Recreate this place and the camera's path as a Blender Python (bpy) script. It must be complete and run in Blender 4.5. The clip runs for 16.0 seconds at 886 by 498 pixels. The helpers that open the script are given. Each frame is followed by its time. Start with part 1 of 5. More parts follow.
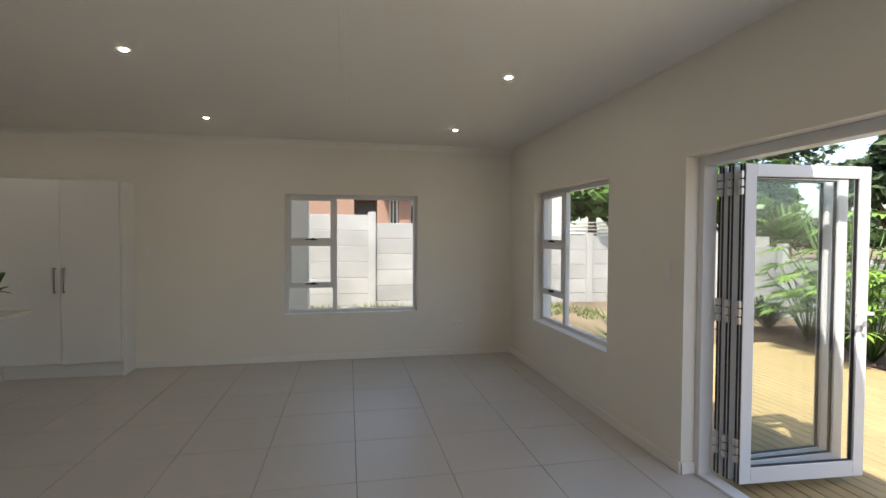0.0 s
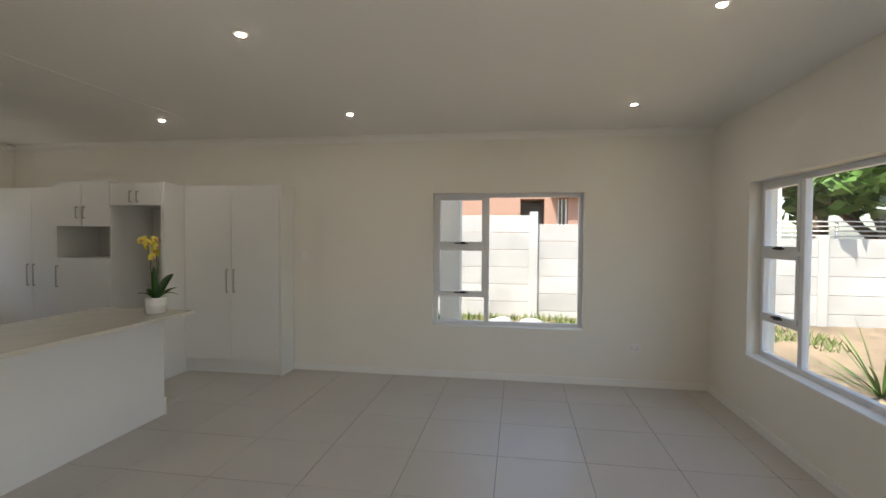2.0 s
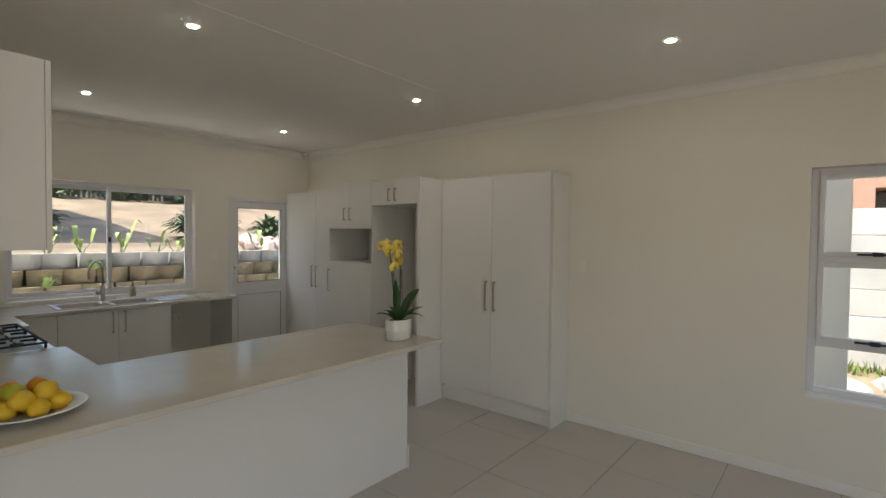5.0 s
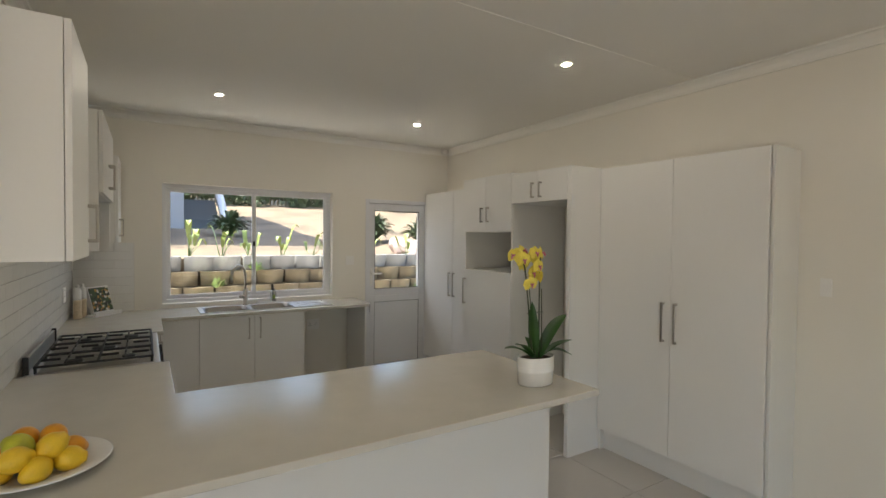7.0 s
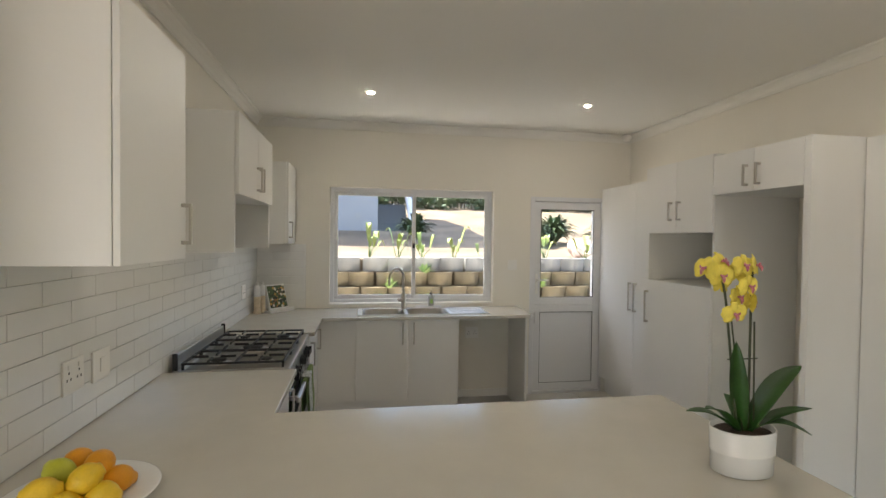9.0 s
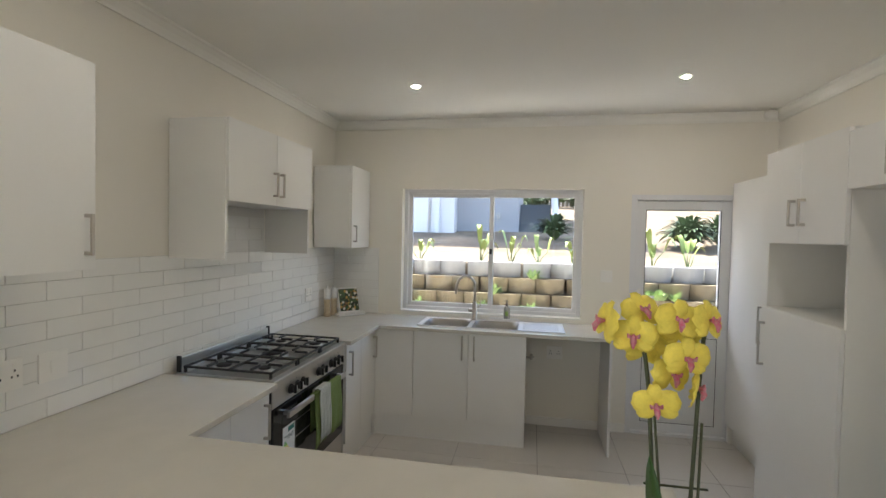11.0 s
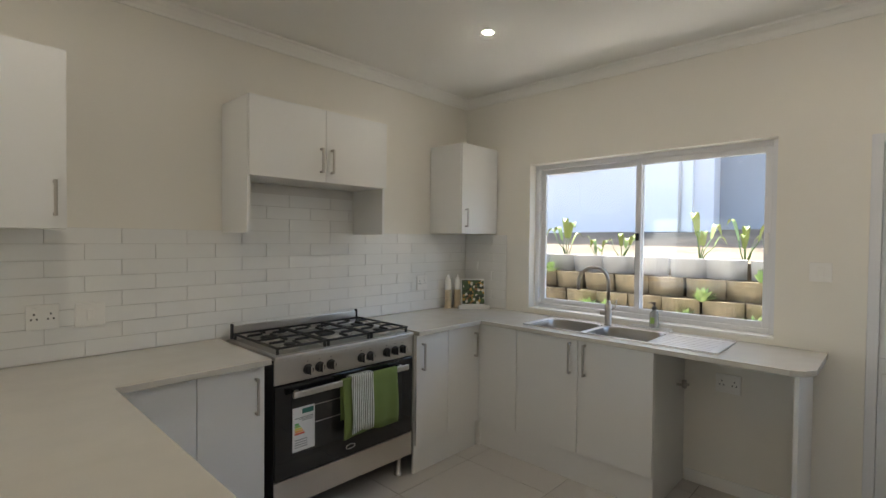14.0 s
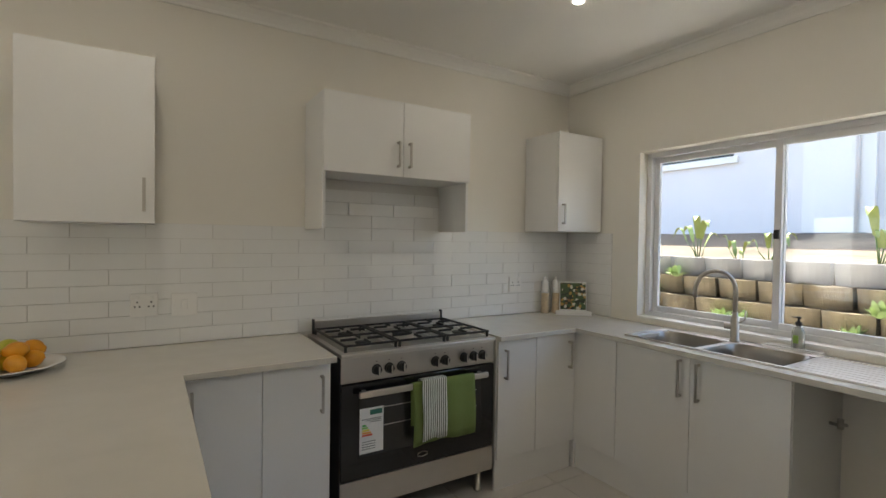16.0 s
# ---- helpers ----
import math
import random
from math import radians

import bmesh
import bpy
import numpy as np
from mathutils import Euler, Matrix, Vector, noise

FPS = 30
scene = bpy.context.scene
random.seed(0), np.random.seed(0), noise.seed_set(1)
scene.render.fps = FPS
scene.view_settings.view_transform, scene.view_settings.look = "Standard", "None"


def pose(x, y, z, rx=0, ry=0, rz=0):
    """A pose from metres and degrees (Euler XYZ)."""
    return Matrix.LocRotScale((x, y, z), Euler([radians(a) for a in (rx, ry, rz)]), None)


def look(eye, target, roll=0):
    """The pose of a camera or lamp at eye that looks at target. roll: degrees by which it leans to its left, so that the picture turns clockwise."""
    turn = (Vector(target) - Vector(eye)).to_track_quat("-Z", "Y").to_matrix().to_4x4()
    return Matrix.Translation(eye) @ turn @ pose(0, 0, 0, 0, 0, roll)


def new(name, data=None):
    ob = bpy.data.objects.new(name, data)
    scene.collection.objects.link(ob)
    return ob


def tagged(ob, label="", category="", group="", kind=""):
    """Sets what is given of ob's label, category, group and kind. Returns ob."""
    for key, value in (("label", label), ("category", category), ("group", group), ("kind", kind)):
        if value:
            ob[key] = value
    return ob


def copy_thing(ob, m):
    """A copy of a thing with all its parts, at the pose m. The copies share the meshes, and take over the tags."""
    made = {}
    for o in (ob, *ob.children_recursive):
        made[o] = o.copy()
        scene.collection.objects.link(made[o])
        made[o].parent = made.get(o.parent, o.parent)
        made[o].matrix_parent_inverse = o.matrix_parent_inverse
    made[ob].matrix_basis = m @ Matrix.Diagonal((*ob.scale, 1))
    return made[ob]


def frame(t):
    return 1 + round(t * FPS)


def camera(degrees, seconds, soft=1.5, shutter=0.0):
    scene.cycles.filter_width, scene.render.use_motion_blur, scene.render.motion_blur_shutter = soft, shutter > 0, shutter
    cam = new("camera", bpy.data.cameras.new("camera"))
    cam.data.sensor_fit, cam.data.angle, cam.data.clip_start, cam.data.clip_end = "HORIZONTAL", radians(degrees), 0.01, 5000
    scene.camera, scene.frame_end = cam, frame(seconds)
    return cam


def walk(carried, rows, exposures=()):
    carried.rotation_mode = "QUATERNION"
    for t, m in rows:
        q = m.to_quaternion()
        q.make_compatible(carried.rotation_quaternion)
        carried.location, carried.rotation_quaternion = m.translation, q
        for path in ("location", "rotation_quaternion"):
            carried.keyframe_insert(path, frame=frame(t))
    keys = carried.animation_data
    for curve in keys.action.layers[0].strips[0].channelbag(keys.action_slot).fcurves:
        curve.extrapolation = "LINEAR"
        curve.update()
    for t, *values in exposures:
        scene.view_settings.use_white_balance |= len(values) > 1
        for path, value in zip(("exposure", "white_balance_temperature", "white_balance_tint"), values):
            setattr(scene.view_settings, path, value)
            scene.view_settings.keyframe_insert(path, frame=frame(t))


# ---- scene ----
cam = camera(85.7, 16.0)
PATH = [
    (0, (0.401, 1.272, 1.523), (0.791, 3.233, 1.469), 0.3),
    (0.5, (0.48, 1.476, 1.546), (0.714, 3.462, 1.493), 0.3),
    (1, (0.554, 1.678, 1.542), (0.626, 3.676, 1.487), 0.3),
    (1.5, (0.611, 1.873, 1.559), (0.495, 3.869, 1.507), 0.3),
    (2, (0.578, 2.084, 1.548), (0.269, 4.06, 1.495), 0.4),
    (2.5, (0.473, 2.332, 1.564), (-0.009, 4.273, 1.511), 0.5),
    (3, (0.385, 2.557, 1.557), (-0.276, 4.444, 1.502), 0.5),
    (3.5, (0.293, 2.829, 1.558), (-0.537, 4.648, 1.506), 0.5),
    (4, (0.139, 3.033, 1.549), (-0.851, 4.77, 1.496), 0.6),
    (4.5, (-0.053, 3.233, 1.566), (-1.195, 4.874, 1.514), 0.6),
    (5, (-0.206, 3.432, 1.559), (-1.48, 4.973, 1.507), 0.6),
    (5.2, (-0.271, 3.512, 1.559), (-1.589, 5.016, 1.511), 0.6),
    (7.5, (-0.795, 4.169, 1.574), (-2.584, 5.062, 1.527), 0.6),
    (8, (-0.864, 4.27, 1.574), (-2.734, 4.978, 1.529), 0.7),
    (8.5, (-0.976, 4.372, 1.56), (-2.909, 4.88, 1.515), 0.8),
    (9, (-1.136, 4.488, 1.576), (-3.107, 4.823, 1.53), 0.7),
    (9.5, (-1.254, 4.629, 1.59), (-3.248, 4.789, 1.546), 0.7),
    (12, (-1.818, 5.855, 1.655), (-3.695, 5.166, 1.601), 0.75),
    (12.5, (-2.011, 6.01, 1.613), (-3.829, 5.176, 1.575), 0.3),
    (13, (-2.195, 6.083, 1.577), (-3.933, 5.093, 1.539), 0.6),
    (13.5, (-2.399, 6.197, 1.51), (-3.998, 4.997, 1.472), 0.6),
    (14, (-2.588, 6.266, 1.469), (-4.037, 4.888, 1.426), 0.6),
    (14.5, (-2.745, 6.236, 1.445), (-4.112, 4.777, 1.398), 0.7),
    (15, (-2.817, 6.205, 1.421), (-4.103, 4.674, 1.382), 0.7),
    (15.5, (-2.876, 6.245, 1.438), (-4.033, 4.614, 1.396), 0.8),
    (16, (-2.921, 6.267, 1.441), (-3.964, 4.561, 1.402), 0.8),
]
STOPS = [(0.0, 1.54, 6650), (2.0, 1.9, 6650), (3.5, 1.86, 6700), (5.0, 1.95, 6750), (7.5, 2.5, 6800), (9.0, 2.68, 6750), (12.0, 2.8, 6300), (13.5, 2.68, 6400), (14.5, 2.58, 6650), (16.0, 2.55, 6700)]
walk(cam, [(t, look(eye, target, roll)) for t, eye, target, roll in PATH], [(t, stops, kelvin, 10) for t, stops, kelvin in STOPS])
SUN, SKY, BIFOLD_WATTS, LAMP = 3.3, 0.13, 8.4, 100.0

# ---- world, sun and light ----
world = bpy.data.worlds.new("sky")
scene.world = world
world.use_nodes = True
wn = world.node_tree.nodes
wl = world.node_tree.links
sky = wn.new("ShaderNodeTexSky")
sky.sky_type = "NISHITA"
sky.sun_disc = False
sky.sun_elevation = radians(62)
sky.sun_rotation = radians(215)
sky.air_density, sky.dust_density = 1.0, 2.0
wl.new(sky.outputs[0], wn["Background"].inputs[0])
wn["Background"].inputs[1].default_value = SKY
sun = new("sun", bpy.data.lights.new("sun", "SUN"))
sun.data.energy, sun.data.angle, sun.data.color = SUN, radians(0.6), (1.0, 0.95, 0.87)
sun.matrix_world = look((-5, -7, 16), (0, 0, 0))


def opening_light(x, y, z, aim, w, h, watts):
    """Sky light that comes in through an opening."""
    lamp = new("opening_light", bpy.data.lights.new("opening_light", "AREA"))
    lamp.data.shape, lamp.data.size, lamp.data.size_y = "RECTANGLE", w, h
    lamp.data.energy, lamp.data.color = watts, (1.0, 0.97, 0.93)
    lamp.matrix_world = look((x, y, z), (x + aim[0], y + aim[1], z + aim[2]))


opening_light(2.68, 1.3, 1.05, (-1, 0, 0), 2.5, 1.9, BIFOLD_WATTS)


# ---- materials ----
def material(name, rgb, rough=0.5, metal=0.0, var=0.06, scale=3.0, fine=60.0, bump=0.05, spec=0.5, coat=0.0, piece=0.0, tint=None):
    """A surface with broad tone changes, fine grain and a slight relief; piece: tone change from piece to piece."""
    m = bpy.data.materials.new(name)
    m.use_nodes = True
    n, l = m.node_tree.nodes, m.node_tree.links
    b = n["Principled BSDF"]
    tc = n.new("ShaderNodeTexCoord")
    geo = n.new("ShaderNodeNewGeometry")
    big = n.new("ShaderNodeTexNoise")
    big.inputs["Scale"].default_value, big.inputs["Detail"].default_value = scale, 6
    small = n.new("ShaderNodeTexNoise")
    small.inputs["Scale"].default_value, small.inputs["Detail"].default_value = fine, 4
    for t in (big, small):
        l.new(geo.outputs["Position"], t.inputs["Vector"])
    add = n.new("ShaderNodeMath")
    add.operation = "ADD"
    half = n.new("ShaderNodeMath")
    half.operation, half.inputs[1].default_value = "MULTIPLY", 0.5
    l.new(small.outputs[0], half.inputs[0])
    l.new(big.outputs[0], add.inputs[0])
    l.new(half.outputs[0], add.inputs[1])
    last = add
    if piece:
        info = n.new("ShaderNodeObjectInfo")
        pm = n.new("ShaderNodeMath")
        pm.operation, pm.inputs[1].default_value = "MULTIPLY_ADD", piece
        l.new(info.outputs["Random"], pm.inputs[0])
        l.new(add.outputs[0], pm.inputs[2])
        last = pm
    ramp = n.new("ShaderNodeMapRange")
    ramp.inputs[1].default_value, ramp.inputs[2].default_value = 0.45, 1.05 + piece
    l.new(last.outputs[0], ramp.inputs[0])
    mix = n.new("ShaderNodeMix")
    mix.data_type = "RGBA"
    lo = [max(0, c * (1 - var)) for c in (tint or rgb)]
    hi = [min(1, c * (1 + var)) for c in rgb]
    mix.inputs[6].default_value = (*lo, 1)
    mix.inputs[7].default_value = (*hi, 1)
    l.new(ramp.outputs[0], mix.inputs[0])
    l.new(mix.outputs[2], b.inputs["Base Color"])
    b.inputs["Metallic"].default_value = metal
    rr = n.new("ShaderNodeMapRange")
    rr.inputs[3].default_value, rr.inputs[4].default_value = rough * 0.85, min(1, rough * 1.2)
    l.new(big.outputs[0], rr.inputs[0])
    l.new(rr.outputs[0], b.inputs["Roughness"])
    b.inputs["Specular IOR Level"].default_value = spec
    b.inputs["Coat Weight"].default_value = coat
    if bump:
        bp = n.new("ShaderNodeBump")
        bp.inputs["Strength"].default_value, bp.inputs["Distance"].default_value = bump, 0.01
        l.new(small.outputs[0], bp.inputs["Height"])
        l.new(bp.outputs[0], b.inputs["Normal"])
    return m


def glass_material():
    m = bpy.data.materials.new("window_glass")
    m.use_nodes = True
    n, l = m.node_tree.nodes, m.node_tree.links
    out = n["Material Output"]
    clear = n.new("ShaderNodeBsdfTransparent")
    clear.inputs[0].default_value = (0.97, 0.985, 0.98, 1)
    gloss = n.new("ShaderNodeBsdfGlossy")
    gloss.inputs["Roughness"].default_value = 0.01
    face = n.new("ShaderNodeLayerWeight")
    face.inputs[0].default_value = 0.5
    power = n.new("ShaderNodeMath")
    power.operation, power.inputs[1].default_value = "POWER", 5.0
    l.new(face.outputs["Facing"], power.inputs[0])
    fres = n.new("ShaderNodeMath")
    fres.operation, fres.inputs[1].default_value, fres.inputs[2].default_value = "MULTIPLY_ADD", 0.8, 0.035
    l.new(power.outputs[0], fres.inputs[0])
    mix = n.new("ShaderNodeMixShader")
    l.new(fres.outputs[0], mix.inputs[0])
    l.new(clear.outputs[0], mix.inputs[1])
    l.new(gloss.outputs[0], mix.inputs[2])
    l.new(mix.outputs[0], out.inputs[0])
    return m


def lamp_material():
    m = bpy.data.materials.new("downlight_glow")
    m.use_nodes = True
    b = m.node_tree.nodes["Principled BSDF"]
    b.inputs["Emission Color"].default_value = (1, 0.93, 0.81, 1)
    b.inputs["Emission Strength"].default_value = LAMP
    return m


M_WALL = material("wall_paint", (0.80, 0.765, 0.69), 0.6, var=0.025, scale=1.2, fine=220, bump=0.03, spec=0.3)
M_CEIL = material("ceiling_paint", (0.83, 0.81, 0.76), 0.75, var=0.02, scale=0.8, fine=180, bump=0.02, spec=0.2)
M_TRIM = material("white_trim", (0.82, 0.80, 0.76), 0.4, var=0.03, fine=120, bump=0.02)
M_CAB = material("cabinet_white", (0.77, 0.76, 0.735), 0.42, var=0.015, scale=2, fine=90, bump=0.008)
M_CARC = material("cabinet_inside", (0.75, 0.74, 0.70), 0.45, var=0.02, bump=0.01)
M_STONE = material("quartz_top", (0.58, 0.55, 0.485), 0.16, var=0.04, scale=8, fine=400, bump=0.0)
M_TILE = material("floor_tile", (0.53, 0.50, 0.465), 0.33, var=0.05, scale=2.2, fine=45, bump=0.02, piece=0.15)
M_GROUT = material("floor_grout", (0.22, 0.205, 0.185), 0.85, var=0.12, fine=90, bump=0.1)
M_SPL = material("splash_tile", (0.82, 0.81, 0.78), 0.16, var=0.02, scale=9, fine=30, bump=0.04, piece=0.2)
M_SGR = material("splash_grout", (0.67, 0.65, 0.61), 0.8, var=0.05, bump=0.05)
M_ALU = material("white_aluminium", (0.74, 0.74, 0.75), 0.38, var=0.02, fine=150, bump=0.01)
M_DARK = material("black_rubber", (0.02, 0.02, 0.022), 0.5, var=0.2)
M_STEEL = material("brushed_steel", (0.60, 0.57, 0.53), 0.3, 1.0, var=0.06, scale=5, fine=300, bump=0.03)
# Steel with shade and dark reflections of recessed parts put into its colour.
M_DARKSTEEL = material("darkened_steel", (0.34, 0.315, 0.28), 0.34, 1.0, var=0.08, scale=6, fine=300, bump=0.03)
M_NICK = material("satin_nickel", (0.50, 0.47, 0.43), 0.32, 1.0, var=0.05, fine=200, bump=0.01)
M_IRON = material("cast_iron", (0.018, 0.018, 0.018), 0.55, var=0.3, fine=120, bump=0.12)
M_BLKG = material("black_oven_glass", (0.008, 0.008, 0.009), 0.05, var=0.1, bump=0.0, spec=0.6)
M_GLASS = glass_material()
M_LAMP = lamp_material()
M_CER = material("white_ceramic", (0.80, 0.79, 0.77), 0.2, var=0.02, bump=0.01)
M_LEMON = material("lemon_skin", (0.80, 0.52, 0.03), 0.38, var=0.12, scale=25, fine=260, bump=0.25)
M_ORANGE = material("orange_skin", (0.78, 0.33, 0.015), 0.38, var=0.12, scale=25, fine=260, bump=0.25)
M_LIME = material("lime_skin", (0.50, 0.50, 0.04), 0.4, var=0.15, scale=25, fine=260, bump=0.2)
M_PETAL = material("yellow_petal", (0.88, 0.74, 0.12), 0.65, var=0.12, scale=40, fine=200, bump=0.06)
M_LIP = material("magenta_lip", (0.50, 0.05, 0.14), 0.5, var=0.3, scale=160, fine=300, tint=(0.75, 0.5, 0.5))
M_LEAF = material("orchid_leaf", (0.026, 0.085, 0.014), 0.35, var=0.3, scale=18, fine=120, bump=0.05)
M_STEM = material("orchid_stem", (0.05, 0.06, 0.025), 0.5, var=0.3, fine=120)
M_BARK = material("potting_bark", (0.06, 0.035, 0.02), 0.9, var=0.5, fine=90, bump=0.6)
M_GREENT = material("green_towel", (0.16, 0.22, 0.06), 0.9, var=0.15, fine=500, bump=0.35)
M_PAPER = material("white_paper", (0.8, 0.8, 0.79), 0.6, var=0.01, bump=0.0)
M_WOOD = material("pale_wood", (0.62, 0.50, 0.34), 0.45, var=0.2, scale=30, fine=120, bump=0.05)
M_DECK = material("deck_timber", (0.35, 0.255, 0.12), 0.6, var=0.16, scale=4, fine=60, bump=0.12, piece=0.5)
M_CONC = material("precast_concrete", (0.43, 0.42, 0.40), 0.85, var=0.3, scale=1.8, fine=40, bump=0.25, piece=0.3)
M_BLOCK = material("retaining_block", (0.25, 0.20, 0.125), 0.9, var=0.3, scale=11, fine=70, bump=0.8, piece=0.45, tint=(0.11, 0.085, 0.055))
M_GREYB = material("grey_block", (0.33, 0.325, 0.315), 0.9, var=0.12, scale=5, fine=55, bump=0.35, piece=0.3)
# Sand and litter tone; dark tint patches also paint dappled tree shade.
M_SAND = material("shade_mottled_sand", (0.23, 0.17, 0.11), 0.95, var=0.25, scale=0.8, fine=7, bump=0.7, tint=(0.075, 0.055, 0.036))
M_GRASS = material("rough_grass", (0.11, 0.16, 0.035), 0.8, var=0.3, scale=5, fine=60, bump=0.3)
M_FOL = material("shrub_leaf", (0.075, 0.15, 0.025), 0.5, var=0.4, scale=6, fine=60, bump=0.05)
M_FOLD = material("dark_leaf", (0.062, 0.10, 0.04), 0.5, var=0.4, scale=3, fine=40, bump=0.05)
M_FOLB = material("bright_leaf", (0.17, 0.29, 0.04), 0.45, var=0.3, scale=8, fine=60, bump=0.05)
M_STREL = material("strelitzia_leaf", (0.27, 0.34, 0.09), 0.4, var=0.3, scale=9, fine=60, bump=0.05)
M_SUCC = material("succulent_leaf", (0.30, 0.40, 0.15), 0.5, var=0.3, scale=20, fine=80, bump=0.05)
M_TRUNK = material("tree_bark", (0.12, 0.08, 0.05), 0.9, var=0.3, scale=9, fine=60, bump=0.5)
M_MULCH = material("mulch", (0.07, 0.045, 0.03), 0.95, var=0.5, scale=12, fine=80, bump=0.6)
M_BRICK = material("red_brick", (0.36, 0.215, 0.155), 0.85, var=0.2, scale=8, fine=60, bump=0.3)
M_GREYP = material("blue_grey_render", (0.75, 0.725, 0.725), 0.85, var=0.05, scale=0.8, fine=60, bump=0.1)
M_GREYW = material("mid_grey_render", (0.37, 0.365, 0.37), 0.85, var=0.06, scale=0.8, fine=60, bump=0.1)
M_CHAR = material("charcoal_render", (0.14, 0.145, 0.15), 0.85, var=0.1, scale=1, fine=60, bump=0.1)
M_ROOF = material("roof_sheet", (0.12, 0.12, 0.13), 0.6, var=0.1)


# ---- mesh helpers ----
def finish(bm, name, mat, parent=None, smooth=False):
    me = bpy.data.meshes.new(name)
    bmesh.ops.recalc_face_normals(bm, faces=bm.faces[:])
    bm.to_mesh(me)
    bm.free()
    for m in (mat if isinstance(mat, (list, tuple)) else [mat]):
        me.materials.append(m)
    if smooth:
        me.polygons.foreach_set("use_smooth", [True] * len(me.polygons))
    ob = new(name, me)
    ob.parent = parent
    return ob


def add_box(bm, a, b, bevel=0.0, mi=0):
    """A box between two corners, with its own bevelled edges."""
    t = bmesh.new()
    bmesh.ops.create_cube(t, size=1)
    lo = [min(p, q) for p, q in zip(a, b)]
    hi = [max(p, q) for p, q in zip(a, b)]
    for v in t.verts:
        v.co = [lo[i] + (v.co[i] + 0.5) * (hi[i] - lo[i]) for i in range(3)]
    if bevel:
        bmesh.ops.bevel(t, geom=t.edges[:], offset=bevel, segments=2, affect="EDGES", profile=0.6)
    join(bm, t, mi)


def join(bm, t, mi=0):
    made = [bm.verts.new(v.co) for v in t.verts]
    t.verts.index_update()
    for f in t.faces:
        g = bm.faces.new([made[v.index] for v in f.verts])
        g.material_index, g.smooth = mi, f.smooth
    t.free()


def box(name, a, b, mat, parent=None, bevel=0.002):
    bm = bmesh.new()
    add_box(bm, a, b, bevel)
    return finish(bm, name, mat, parent)


def boxes(name, pairs, mat, parent=None, bevel=0.002):
    bm = bmesh.new()
    for a, b in pairs:
        add_box(bm, a, b, bevel)
    return finish(bm, name, mat, parent)


def add_lathe(bm, prof, at, seg=28, sx=1.0, sy=1.0, mi=0):
    """A turned body: prof is a list of (radius, height)."""
    rings = []
    for r, h in prof:
        rings.append([bm.verts.new((at[0] + sx * r * math.cos(2 * math.pi * i / seg), at[1] + sy * r * math.sin(2 * math.pi * i / seg), at[2] + h)) for i in range(seg)])
    for p, q in zip(rings, rings[1:]):
        for i in range(seg):
            f = bm.faces.new((p[i], p[(i + 1) % seg], q[(i + 1) % seg], q[i]))
            f.smooth, f.material_index = True, mi
    for ring in (rings[0], rings[-1]):
        f = bm.faces.new(ring)
        f.material_index = mi


def lathe(name, prof, at, mat, parent=None, seg=28, sx=1.0, sy=1.0):
    bm = bmesh.new()
    add_lathe(bm, prof, at, seg, sx, sy)
    return finish(bm, name, mat, parent)


def add_tube(bm, pts, rad, seg=8, mi=0):
    """A round rod along pts; rad is a number or one for each point."""
    pts = [Vector(p) for p in pts]
    rads = rad if isinstance(rad, (list, tuple)) else [rad] * len(pts)
    rings = []
    side = None
    for i, p in enumerate(pts):
        d = (pts[min(i + 1, len(pts) - 1)] - pts[max(i - 1, 0)]).normalized()
        if side is None:
            side = d.orthogonal().normalized()
        side = (side - d * side.dot(d)).normalized()
        up = d.cross(side)
        rings.append([bm.verts.new(p + rads[i] * (math.cos(2 * math.pi * k / seg) * side + math.sin(2 * math.pi * k / seg) * up)) for k in range(seg)])
    for p, q in zip(rings, rings[1:]):
        for k in range(seg):
            f = bm.faces.new((p[k], p[(k + 1) % seg], q[(k + 1) % seg], q[k]))
            f.smooth, f.material_index = True, mi
    for ring in (rings[0], rings[-1]):
        f = bm.faces.new(ring)
        f.material_index = mi


def tube(name, pts, rad, mat, parent=None, seg=8):
    bm = bmesh.new()
    add_tube(bm, pts, rad, seg)
    return finish(bm, name, mat, parent)


def thing(name, label, category, at=(0, 0, 0), group=""):
    e = new(name)
    e.empty_display_size = 0.1
    e.location = at
    return tagged(e, label, category, group)


def structure(ob, label, category="structure"):
    return tagged(ob, label, category, kind="structure")


# ---- the rooms' shell ----
XE, YN, XW, YS = 2.50, 7.25, -5.75, 3.53       # inner faces: east, north, west, stove wall
XL, YB, H, T = -2.12, -1.2, 2.655, 0.22        # living room's west face, back face, ceiling, wall thickness
W1 = (-0.345, 1.262, 0.57, 2.02)               # north window: x0, x1, z0, z1
W2 = (4.862, 6.462, 0.567, 2.02)               # east window: y0, y1, z0, z1
BF = (0.0, 3.95, 0.0, 2.035)                   # folding door opening
WK = (4.188, 5.782, 0.94, 2.05)                # kitchen window
DK = (6.165, 6.985, 0.0, 2.005)                # kitchen door


